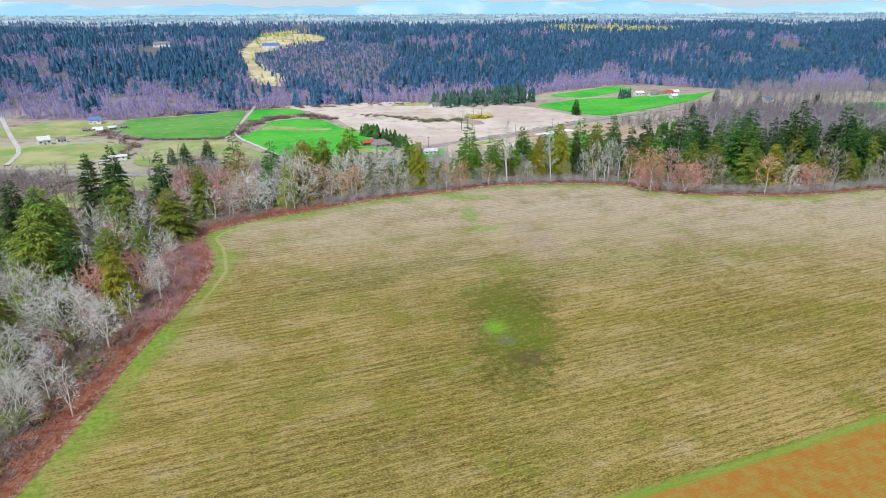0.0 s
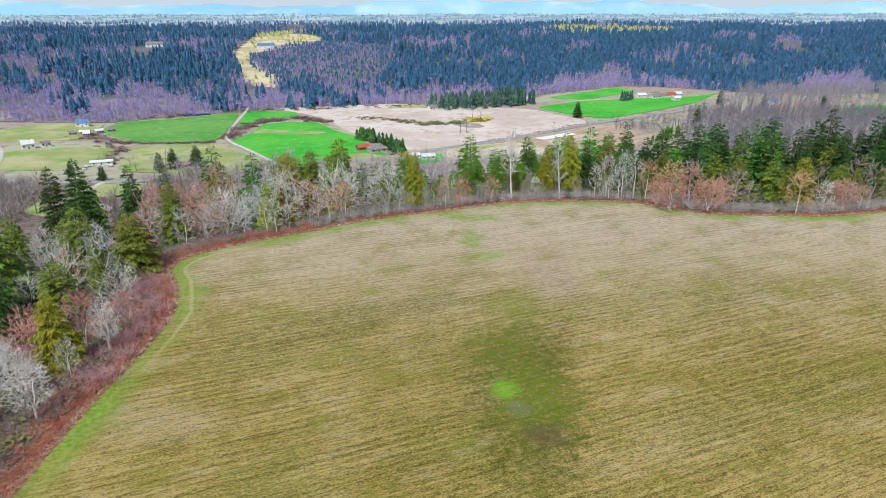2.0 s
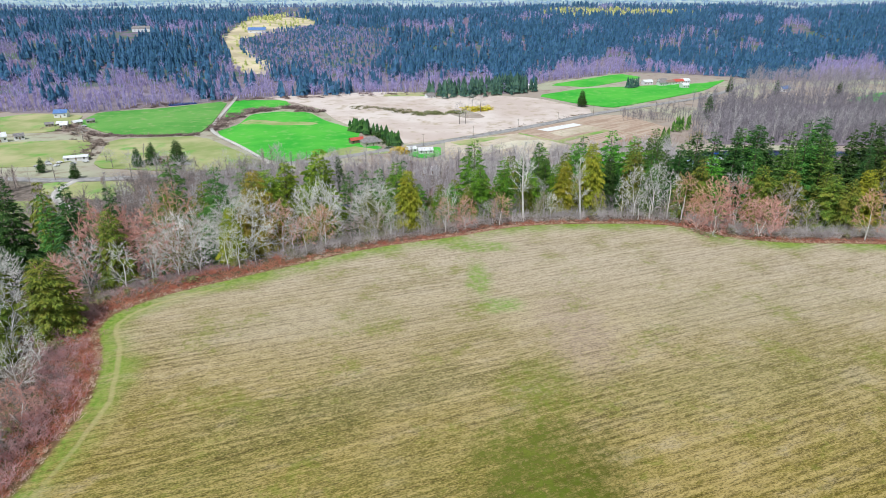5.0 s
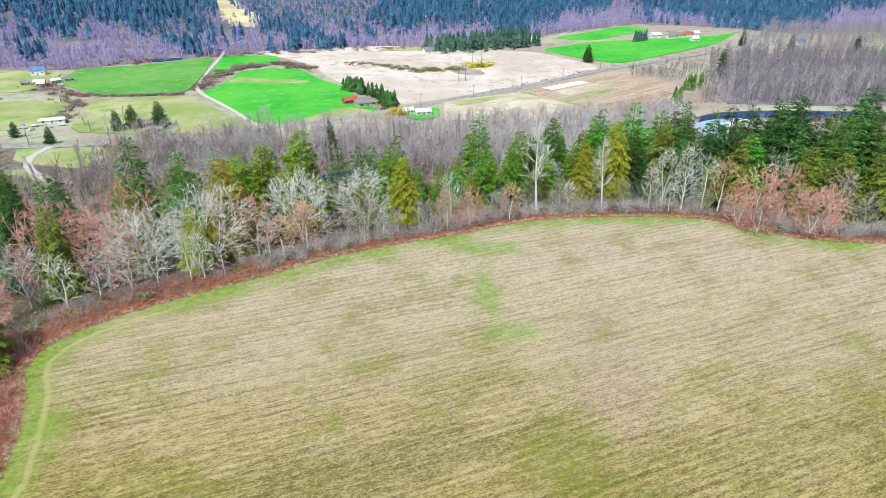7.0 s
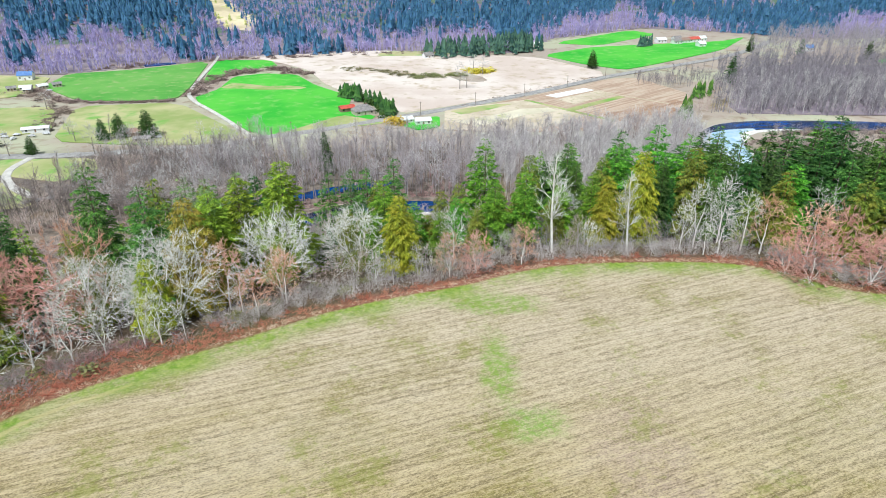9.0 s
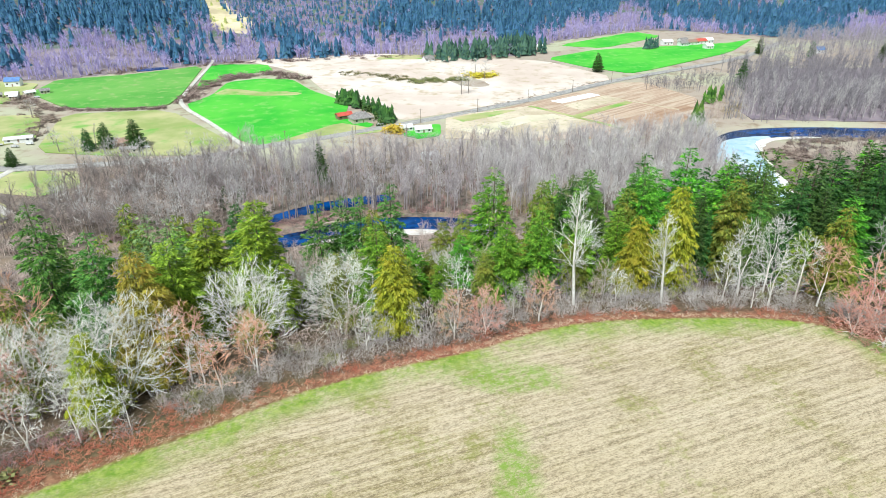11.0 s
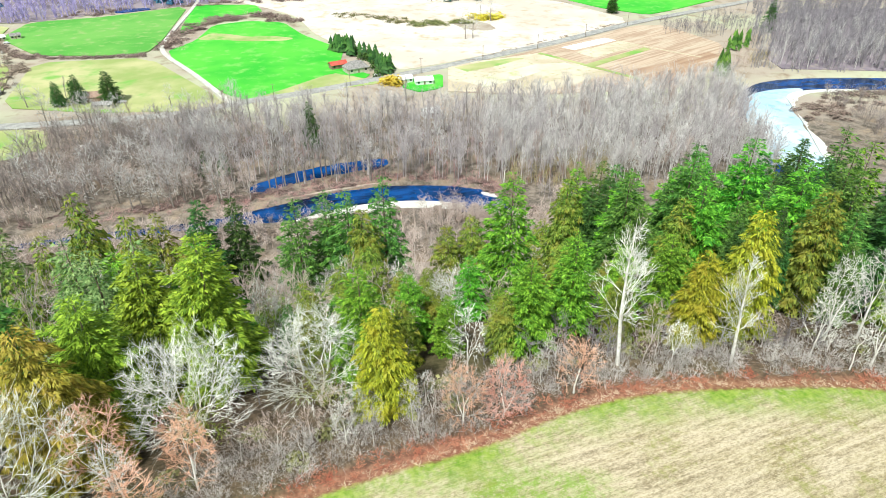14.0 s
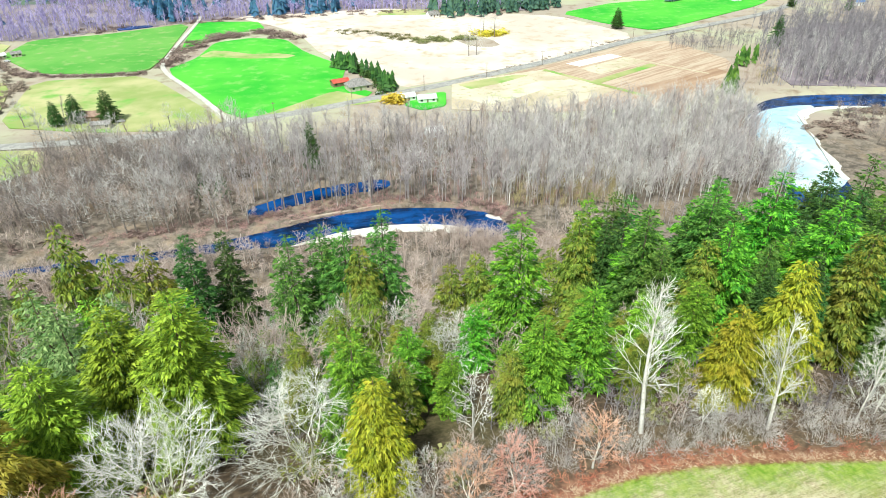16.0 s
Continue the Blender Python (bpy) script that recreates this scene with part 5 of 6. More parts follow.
# the dense stand of tall conifers east of the middle
sow(28, 28, 62, 222, 275, ["tall", "firm", "firb"], [4, 3, 1.5], 0, 0, 3.4, away(12), (13, 0.33))
sow(20, 58, 88, 222, 285, ["tall", "firm", "firb"], [4, 2, 0.7], 0, 0, 3.6, away(14), (14, 0.35))
sow(80, 88, 200, 215, 292, ["tall", "firm", "firb"], [5, 2, 0.7], 0, 0, 3.2, away(14), (19, 0.33))
sow(30, 60, 190, 196, 230, ["cedarl", "alder", "brown", "firl"], [4, 1, 1, 1], 0, 0, 3.4, away(6), (12, 0.0))
sow(22, 108, 190, 190, 212, ["red", "alder", "brown", "orange"], [2, 3, 3, 2], 8, 12, 3.5, lambda x, y: -12 < edge_at(x, y) < -3)
sow(30, -45, 66, 190, 216, ["alder", "pale", "brown"], [3, 2, 3], 6, 9, 2.2, lambda x, y: -10 < edge_at(x, y) < -3.5)
sow(56, -75, 70, 275, 358, ["tan", "brown", "river", "cedarl"], [6, 2, 0.8, 0.8], 12, 17, 4, lambda x, y: seg_dist(np.array([x]), np.array([y]), RIVER)[0] > 14)

sow(24, 26, 74, 284, 322, ["cedarl", "firm", "tan", "firb"], [3, 3, 2, 1], 14, 19, 4.5, lambda x, y: seg_dist(np.array([x]), np.array([y]), RIVER)[0] > 9)
for i in range(46):
    x, y = -78 + 2.1 * i + prng.uniform(-1.5, 1.5), prng.uniform(222, 250)
    plant(["brown", "alder", "tan", "maplel", "tan"][i % 5], x, y, -1.5 - 0.45 * (y - 230) + prng.uniform(-2, 0.8), wide=0.9)
for i in range(15):
    plant("river", -74 + 3.6 * i + prng.uniform(-1, 1), 386 + 1.25 * i + prng.uniform(-1, 1.5), h=prng.uniform(16, 23))
# trees along the southern bank of the river
for i in range(30):
    x = -196 + 4.1 * i + prng.uniform(-1.5, 1.5)
    d, y = min((abs(qx - x), qy) for qx, qy in RIVER)
    plant(["tan", "riverb", "tan", "river"][i % 4], x, y - prng.uniform(12, 17), h=prng.uniform(9, 13))
# bare woods on the river flat, trees that can be told apart
yard = lambda x, y: ((x + 230) / 42) ** 2 + ((y - 422) / 42) ** 2 < 1
off_river = lambda x, y: not yard(x, y) and seg_dist(np.array([x]), np.array([y]), RIVER)[0] > 13 and seg_dist(np.array([x]), np.array([y]), POND)[0] > 6
FLAT = ["river", "riverb", "riverd"]
sow(128, -130, 150, 386, 466, FLAT, [2, 1, 2.4], 22, 31, 3.2, off_river)
sow(84, -260, -90, 362, 462, FLAT, [1.2, 0.7, 4], 20, 29, 4.0, off_river)
sow(34, -170, -76, 366, 396, ["riverd", "tan", "riverb"], [3, 3, 1], 14, 20, 3.0, lambda x, y: seg_dist(np.array([x]), np.array([y]), RIVER)[0] > 8 and seg_dist(np.array([x]), np.array([y]), POND)[0] > 6)
sow(30, -200, -78, 285, 345, ["tan", "brown", "river"], [5, 1, 1.5], 13, 18, 4, off_river)
sow(12, -8, 30, 332, 362, ["tan", "brown", "riverb"], [3, 2, 2], 9, 13, 4, off_river)
sow(12, 34, 66, 350, 392, ["tan", "brown", "riverb"], [3, 2, 2], 13, 17, 4, off_river)
for kind, x, y, h, wide in [("fir", -208, 497, 17, 1.7), ("fir", -217, 491, 15, 1.5), ("fir", -190, 497, 19, 1.7), ("river", -212, 492, 18, 0.7), ("fir", -186, 490, 9, 0.8), ("fir", 155, 732, 18, 1.6), ("riverd", 20, 638, 24, 1.0), ("fir", 261, 655, 25, 1.3), ("fir", -62, 428, 24, 1.0), ("riverd", -152, 488, 15, 1.0), ("fir", -104, 398, 12, 1.5), ("fir", -96, 400, 11, 1.5)]:
    plant(kind, x, y, h=h, wide=wide)
for kind, x, y, h, wide in [("fir", 355, 823, 20, 1.3), ("fir", 400, 800, 18, 1.3), ("fir", 455, 768, 20, 1.3), ("riverd", 26, 640, 20, 1.2), ("riverd", 44, 700, 19, 1.3), ("riverd", 36, 716, 17, 1.2), ("riverd", -234, 489, 15, 1.3), ("riverd", -300, 575, 14, 1.4), ("riverd", -246, 505, 13, 1.2), ("river", -110, 474, 16, 1.2), ("river", -52, 486, 17, 1.2), ("river", -20, 498, 15, 1.3), ("fir", -246, 462, 12, 1.6), ("fir", -278, 478, 11, 1.6)]:
    plant(kind, x, y, h=h, wide=wide)

for protos in PROTO.values():
    for root in protos:
        for o in (*root.children_recursive, root):
            bpy.data.objects.remove(o)

# ---------------------------------------------------------------- woods and scrub that nobody could count


def scatter(name, templates, places, mat, label, category):
    """Many small plants in one mesh. places: rows of x, y, z, width, height, turn, template."""
    places = np.asarray(places, float)
    vs, fs, off = [], [], 0
    for k, (tv, tf) in enumerate(templates):
        rows = places[places[:, 6].astype(int) == k]
        if not len(rows):
            continue
        c, s = np.cos(rows[:, 5])[:, None], np.sin(rows[:, 5])[:, None]
        w, h = rows[:, 3:4], rows[:, 4:5]
        x = (tv[None, :, 0] * c - tv[None, :, 1] * s) * w + rows[:, 0:1]
        y = (tv[None, :, 0] * s + tv[None, :, 1] * c) * w + rows[:, 1:2]
        z = tv[None, :, 2] * h + rows[:, 2:3]
        vs.append(np.stack([x, y, z], 2).reshape(-1, 3))
        fs.append((tf[None] + (np.arange(len(rows)) * len(tv))[:, None, None] + off).reshape(-1, tf.shape[1]))
        off += len(rows) * len(tv)
    return tagged(new(name, mesh_np(name, np.concatenate(vs), np.concatenate(fs), mat)), label, category, kind="stuff")


def far_conifer(seed, tiers=4, sides=6):
    """A spire of ragged drooping tiers, one unit high."""
    rng = np.random.default_rng(seed)
    v, f = [], []
    for i in range(tiers):
        u0 = 0.06 + 0.8 * i / tiers
        u1 = min(1.0, u0 + 0.42) if i < tiers - 1 else 1.0
        r = 0.19 * (1 - u0) ** 0.8 + 0.01
        k, turn = len(v), rng.uniform(0, 6)
        v.append((rng.normal() * 0.006, rng.normal() * 0.006, u1))
        for j in range(sides):
            a = turn + 6.283 * (j + rng.uniform(-0.25, 0.25)) / sides
            q = r * (1.25 if j % 2 else 0.7) * rng.uniform(0.75, 1.2)
            v.append((q * math.cos(a), q * math.sin(a), u0 + rng.uniform(-0.05, 0.05) + (0.0 if j % 2 else 0.06)))
        f += [(k, k + 1 + j, k + 1 + (j + 1) % sides) for j in range(sides)]
    return np.array(v), np.array(f)


def far_bare(seed, n=20, thick=0.02, spread=0.24, low=0.3, twigs_per=2):
    """A leafless tree: a stem, limbs that reach out to a rounded crown, twigs on the limbs; one unit high."""
    rng = np.random.default_rng(seed)
    lx, ly = rng.normal(size=2) * 0.03
    rows = [[0, 0, -0.03, lx, ly, 0.9, thick * 1.5, 0]]
    for i in range(n):
        z0 = rng.uniform(low, 0.72)
        a = rng.uniform(0, 6.28)
        z1 = min(1.0, z0 + rng.uniform(0.14, 0.32))
        r1 = spread * math.sqrt(max(0.05, 1 - ((z1 - 0.66) / 0.45) ** 2)) * rng.uniform(0.5, 1.1)
        p = np.array([lx * z0, ly * z0, z0])
        q = np.array([r1 * math.cos(a), r1 * math.sin(a), z1])
        rows.append([*p, *q, thick * 0.7, 0])
        for _ in range(twigs_per):
            m = p + (q - p) * rng.uniform(0.35, 0.9)
            e = m + np.array([*(rng.normal(size=2) * 0.4 * spread), rng.uniform(0.03, 0.16)])
            rows.append([*m, *e, thick * 0.42, 0])
    v, f = spikes(rows)
    v[:, 2] *= 1 / v[:, 2].max()
    return v, f


def shrub(seed, n=12, thick=0.017):
    rng = np.random.default_rng(seed)
    rows = []
    for i in range(n):
        a = rng.uniform(0, 6.28)
        e = rng.uniform(0.25, 1.45)
        L = rng.uniform(0.5, 1.0)
        r = rng.uniform(0, 0.3)
        p = np.array([r * math.cos(a), r * math.sin(a), -0.05])
        m = p + np.array([math.cos(a) * math.cos(e), math.sin(a) * math.cos(e), math.sin(e)]) * L * 0.6
        q = m + np.array([math.cos(a + rng.normal()) * 0.6, math.sin(a + rng.normal()) * 0.6, 0.45]) * L * 0.45
        rows += [[*p, *m, thick, thick * 0.8], [*m, *q, thick * 0.8, thick * 0.2]]
        for _ in range(2):
            w = m + rng.normal(size=3) * 0.25 + np.array([0, 0, 0.15])
            rows.append([*m, *w, thick * 0.6, thick * 0.2])
    return spikes(rows)


def leafy(seed, n=70):
    rng = np.random.default_rng(seed)
    rows = []
    for i in range(n):
        d = rng.normal(size=3)
        d /= np.linalg.norm(d)
        d[2] = abs(d[2])
        q = d * rng.uniform(0.45, 0.9) * np.array([1, 1, 0.85])
        a = rng.uniform(0, 6.28)
        rows.append([*q, math.cos(a), math.sin(a), rng.uniform(-0.3, 0.6), rng.uniform(0.25, 0.45), 0.12, 0.3, *(rng.normal(size=3) * 0.8)])
    return tufts(rows)


srng = np.random.default_rng(11)


def places(x, y, w, h, kinds, sink=0.0):
    z = height(x, y) - sink
    n = len(x)
    return np.stack([x, y, z, w, h, srng.uniform(0, 6.28, n), srng.integers(0, kinds, n)], 1)


FIRS = [far_conifer(s) for s in range(5)]
BARES = [far_bare(s, 13, 0.0085) for s in range(6)]
POPLARS = [far_bare(s + 80, 13, 0.0105, 0.18, 0.25) for s in range(5)]
NEAR_BARES = [far_bare(s + 30, 12, 0.0085, 0.28, 0.1) for s in range(5)]
BARES_WIDE = [far_bare(s + 120, 13, 0.012, 0.4, 0.15) for s in range(5)]
SHRUBS = [shrub(s) for s in range(4)]
BUSHES = [shrub(s + 40, 20, 0.0095) for s in range(4)]
LEAFY = [leafy(s) for s in range(3)]
STALKS = [shrub(s + 20, 6, 0.045) for s in range(4)]
LOW_BARES = [far_bare(s + 60, 11, 0.011, 0.26, 0.2) for s in range(5)]
FAR_BARES = [far_bare(s + 9, 11, 0.022, 0.27, 0.2, 0) for s in range(5)]

# hillside: thins out as it goes back over the plateau
n = 38000
hx = srng.uniform(-1400, 1500, n)
hu = 1050 * srng.uniform(0, 1, n) ** 1.25
hy = np.interp(hx, VE_X, VE_Y) + 2 + hu
keep = (np.abs(hx) < hy * 0.78 + 60)
hx, hy, hu = hx[keep], hy[keep], hu[keep]
patch = np.interp(hx, [-500, -100, 100, 300], [0.12, 0.05, -0.18, -0.25]) + wave(hx * 1.3, hy * 1.7) + 0.5 * wave(hx * 4, hy * 3) + srng.normal(0, 0.4, len(hx))
CUT = [(-330, 1150), (-240, 1330), (-90, 1200), (-70, 1080), (-100, 925), (-235, 930), (-304, 1050)]
CLEAR_A = [(-372, 1230), (-395, 1420), (-430, 1650), (-330, 1560), (-240, 1420), (-240, 1246), (-316, 1190), (-322, 1120), (-272, 1018), (-222, 950), (-235, 900), (-276, 922), (-308, 1010), (-348, 1110)]
cut = inside(hx, hy, CUT)                                             # felled slope
clear = inside(hx, hy, CLEAR_A)
# sunny bands on the hill, imitated with yellow-coloured trees
strip = (((hx - 430) / 260) ** 2 + ((hy - 1740) / 170) ** 2 < 1) | (((hx - 1450) / 220) ** 2 + ((hy - 2300) / 200) ** 2 < 1) | ((hu > 800) & (wave(hx * 0.9 + 40, hy * 0.6) > 0.9))
for kx, ky in ((-320, 1215), (-507, 1186), (-672, 1383), (-734, 1266), (690, 1338)):
    clear |= (np.abs(hx - kx) < 24) & (hy > ky - 110) & (hy < ky + 14)
low_bare = hu < np.interp(hx, [-200, 150], [112, 80]) + 60 * wave(hx * 2, hy * 0)
bare = (((patch > 0.45) | (low_bare & (patch > -1.1))) | (cut & (patch > -0.3))) & ~clear & ~strip
firs = ~bare & ~clear & ~strip & (srng.random(len(hx)) < np.where(hu > 500, 0.75, 1.0))
hh = srng.uniform(12, 24, len(hx)) * np.where(cut, 0.25, 1)
ww = hh * srng.uniform(0.85, 1.3, len(hx))
scatter("far_conifer_forest", FIRS, places(hx[firs], hy[firs], ww[firs], hh[firs], 5, 1.0), "far_fir_hazed", "conifer forest on the far hillside, haze blue in its colour", "forest")
hb = srng.uniform(9, 16, len(hx)) * np.where(cut, 0.3, 1)
scatter("far_bare_forest", FAR_BARES, places(hx[bare], hy[bare], hb[bare] * 1.3, hb[bare], 5, 0.3), "far_twig_hazed", "purple-grey leafless trees on the far hillside", "forest")
ncut = 3400
kx_, ky_ = srng.uniform(-330, -70, ncut), srng.uniform(925, 1330, ncut)
ok = inside(kx_, ky_, CUT)
kx_, ky_ = kx_[ok], ky_[ok]
half = len(kx_) // 2
kh = srng.uniform(4, 8, len(kx_))
scatter("clearcut_saplings", FIRS, places(kx_[:half], ky_[:half], kh[:half] * 1.5, kh[:half], 5, 0.2), "far_fir_hazed", "dark young conifers on the felled slope", "saplings")
scatter("clearcut_brush", FAR_BARES, places(kx_[half:], ky_[half:], kh[half:] * 2.2, kh[half:], 5, 0.1), "far_twig_hazed", "purple-grey brush on the felled slope", "brush")
lit = ((strip & (srng.random(len(hx)) < 0.8)) | (inside(hx, hy, CLEAR_A) & (srng.random(len(hx)) < 0.13)))
scatter("far_young_wood", FIRS, places(hx[lit], hy[lit], hh[lit] * 0.7, hh[lit] * 0.45, 5, 0.5), "far_lit", "hill trees coloured yellow-green for bands of sunlight", "young wood")
# woods over the plateau up to the horizon
m = 2600
px = srng.uniform(-1900, 1900, m)
py = srng.uniform(1650, 2500, m)
scatter("plateau_forest", FIRS, places(px, py, srng.uniform(14, 26, m), srng.uniform(8, 16, m), 5, 1.0), "plateau_near_hazed", "woods on the plateau coloured blue for haze", "forest")
m = 3200
px = srng.uniform(-3600, 3600, m)
py = 2400 + 2200 * srng.uniform(0, 1, m)
scatter("horizon_forest", FIRS, places(px, py, srng.uniform(20, 44, m), srng.uniform(6, 12, m), 5, 1.0), "plateau_fir_hazed", "distant woods towards the horizon coloured pale blue for haze", "forest")


def draped(name, pts, mat, label, lift=0.5, category="clearing"):
    """Open ground that follows the hillside."""
    xs, ys = [p[0] for p in pts], [p[1] for p in pts]
    X, Y = np.meshgrid(np.arange(min(xs), max(xs) + 6, 6.0), np.arange(min(ys), max(ys) + 6, 6.0))
    ins = inside(X.ravel(), Y.ravel(), pts).reshape(X.shape)
    Zv = height(X.ravel(), Y.ravel()) + lift
    k = X.shape[1]
    f = [(r * k + c, r * k + c + 1, (r + 1) * k + c + 1, (r + 1) * k + c) for r in range(X.shape[0] - 1) for c in range(k - 1) if ins[r:r + 2, c:c + 2].sum() >= 3]
    return tagged(new(name, mesh_np(name, np.stack([X.ravel(), Y.ravel(), Zv], 1), f, mat, True)), label, category, kind="structure")


draped("hill_foot", [(x, y - 4) for x, y in VALLEY_EDGE[2:-2]] + [(x, y + 120) for x, y in VALLEY_EDGE[-3:1:-1]], "wood_litter", "leaf litter under the bare trees at the hill foot", 0.35, "ground")
draped("clearing", rounded(CLEAR_A, 2), "clearing", "yellow hillside clearing with sunlight in its colour")

# bare thickets on the flat: behind the trees that can be told apart
def thicket(name, count, x0, x1, y0, y1, h0, h1, label, mat="twig_grey", keep=None, wide=0.95, templates=BARES):
    x, y = srng.uniform(x0, x1, count), srng.uniform(y0, y1, count)
    ok = (seg_dist(x, y, RIVER) > 12.5) & (seg_dist(x, y, POND) > 6) & (edge_distance(x, y) < -8) & ~yard(x, y)
    if keep is not None:
        ok &= keep(x, y)
    x, y = x[ok], y[ok]
    h = srng.uniform(h0, h1, len(x))
    scatter(name, templates, places(x, y, h * wide, h, len(templates), 0.2), mat, label, "thicket")


flat_edge = lambda x, y: y < np.interp(x, [-130, -60, 0, 60, 120, 175], [452, 468, 470, 492, 500, 515])
thicket("river_thicket", 1550, -130, 175, 388, 512, 12, 23, "leafless grey thicket on the river flat", "thicket_twig", keep=flat_edge)
thicket("river_thicket", 760, 20, 175, 388, 512, 13, 22, "pale slim leafless trees on the river flat", "twig_flat", keep=flat_edge, templates=POPLARS)
thicket("river_thicket", 620, -120, 170, 390, 500, 5, 11, "brown leafless saplings on the river flat", "thicket_brown", keep=flat_edge)
thicket("river_thicket", 320, -120, 60, 386, 440, 3, 8, "pinkish leafless saplings by the side channel", "shrub_pink")
thicket("river_thicket", 420, 28, 80, 386, 428, 4, 8, "olive brown leafless bushes by the river", "thicket_olive", wide=1.5)
thicket("river_thicket", 1100, -330, -100, 362, 470, 10, 20, "leafless brown thicket along the river", "thicket_brown", wide=1.15, keep=lambda x, y: (y < 455 + 0.1 * (x + 110)) & (wave(x * 2.2, y * 2.2) > -0.5))
thicket("river_thicket", 520, -300, -90, 362, 450, 7, 15, "pinkish grey leafless thicket along the river", "twig_tan", wide=1.2, keep=lambda x, y: wave(x * 2.2, y * 2.2) > -0.5)
stand = lambda x, y: (y > 550 + 4 * np.sin(x * 0.21)) & (x > 212 + (y - 552) * 0.42 + 9 * np.sin(y * 0.11) + 5 * np.sin(y * 0.31))
flat_region("stand_floor", [(216, 556), (300, 548), (500, 552), (520, 740), (310, 742)], "wood_litter", "leaf litter under the poplar stand", category="ground")
thicket("poplar_stand", 2300, 195, 500, 545, 740, 14, 22, "dense leafless poplar stand beyond the river", "thicket_purple", keep=stand, templates=POPLARS)
thicket("poplar_stand", 420, 200, 470, 548, 640, 15, 22, "pale-stemmed leafless poplars beyond the river", "twig_flat", keep=stand, templates=POPLARS, wide=0.8)
thicket("poplar_stand", 800, 204, 400, 415, 508, 5, 10, "leafless brown scrub inside the river bend", "thicket_brown", wide=1.3, keep=lambda x, y: x > 214 + 0.1 * (y - 415))
thicket("poplar_stand", 700, 330, 640, 760, 930, 14, 26, "leafless poplars below the hill", "thicket_purple", keep=lambda x, y: (x > 300 + (y - 740) * 0.75) & ~inside(x, y, [(455, 760), (540, 820), (620, 800), (520, 740)]))
thicket("bank_thicket", 1000, -260, 110, 262, 356, 5, 9, "brown leafless scrub on the lower bank", "thicket_brown", wide=1.2)
thicket("bank_thicket", 1500, -220, 75, 258, 360, 5, 10, "pinkish tan leafless scrub on the lower bank", "twig_tan", wide=1.5, templates=LOW_BARES)
thicket("bank_thicket", 600, 40, 330, 290, 380, 7, 13, "grey leafless trees on the lower bank", "thicket_twig")
# underwood in dark twigs, its colour standing in for canopy shade
thicket("bank_underwood", 1300, -230, 260, 205, 280, 4, 8.5, "leafless underwood coloured dark for the shade beneath the trees", "thicket_dark", keep=lambda x, y: edge_distance(x, y) < -7, wide=1.3, templates=NEAR_BARES)
thicket("western_underwood", 750, -150, -50, -20, 200, 4, 8, "leafless western underwood coloured dark for shade beneath the trees", "thicket_dark", keep=lambda x, y: edge_distance(x, y) < -14, wide=1.3, templates=NEAR_BARES)

# hedges, ditches and clumps of scrub on the valley floor


def clumps(name, count, chain, spread, w0, w1, mat, label, templates=SHRUBS, tall=1.0):
    pts = np.array(rounded(chain, 2, False))
    i = srng.integers(0, len(pts) - 1, count)
    f = srng.random(count)[:, None]
    p = pts[i] * (1 - f) + pts[i + 1] * f + srng.normal(0, spread, (count, 2))
    w = srng.uniform(w0, w1, count)
    scatter(name, templates, places(p[:, 0], p[:, 1], w, w * tall, len(templates), 0.0), mat, label, "shrubs")


def hedge(name, count, chain, spread, w0, w1, mat, label):
    clumps(name, count, chain, spread, w0, w1, "scrub_brown", label, LEAFY, 0.75)
    clumps(name, count // 2, chain, spread * 1.2, w0 * 1.3, w1 * 1.3, mat, label)


hedge("hedge_scrub", 130, [(-203, 618), (-205, 660), (-200, 700), (-185, 722), (-153, 732), (-126, 702)], 5, 2.5, 5.5, "twig_brown", "brown leafless scrub along a ditch")
hedge("hedge_scrub", 120, [(-345, 640), (-300, 596), (-260, 592), (-212, 600)], 2.5, 1.5, 3.5, "twig_brown", "brown ditch scrub between meadows")
clumps("marsh_scrub", 60, [(-90, 726), (-50, 716), (-25, 694)], 5, 2, 4.5, "shrub_olive", "olive brown clump of marsh shrubs", LEAFY, 0.7)
clumps("marsh_scrub", 60, [(-20, 690), (0, 692), (22, 698)], 4, 2, 5, "shrub_olive", "olive brown clump of marsh shrubs", LEAFY, 0.7)
hedge("road_scrub", 70, [(20, 578), (60, 612), (110, 655), (150, 686)], 1.5, 1, 2.2, "twig_brown", "brown weeds along the road")
hedge("far_scrub", 120, [(-330, 735), (-220, 782), (-131, 800), (-46, 826), (60, 815)], 6, 2, 5, "twig_brown", "brown scrub at the foot of the hill")
hedge("pasture_scrub", 70, [(-360, 630), (-330, 615), (-300, 590), (-282, 560), (-270, 520)], 5, 2, 4.5, "twig_brown", "brown scrub between the farm plots")
clumps("corner_scrub", 150, [(192, 668), (205, 652), (222, 650), (245, 672), (240, 700)], 9, 4, 8, "thicket_dark", "dark grey leafless trees at the field corner", BARES_WIDE, 1.6)
clumps("corner_scrub", 80, [(196, 560), (206, 580), (214, 600), (226, 618), (246, 640)], 7, 3, 7, "twig_brown", "brown leafless bushes beside the field corner", BARES_WIDE, 1.4)
clumps("yellow_scrub", 40, [(214, 572), (224, 584), (234, 590)], 4, 2.5, 5, "thicket_olive", "yellowish willow scrub near the river bend", BUSHES, 1.3)
clumps("corner_conifers", 16, [(212, 600), (218, 608), (224, 614)], 2.5, 9, 14, "fir_mid", "green conifers at the field corner", FIRS, 1.0)
clumps("corner_conifers", 14, [(174, 534), (180, 545), (188, 560)], 2.5, 10, 16, "fir_mid", "green conifers beside the ploughland", FIRS, 1.0)
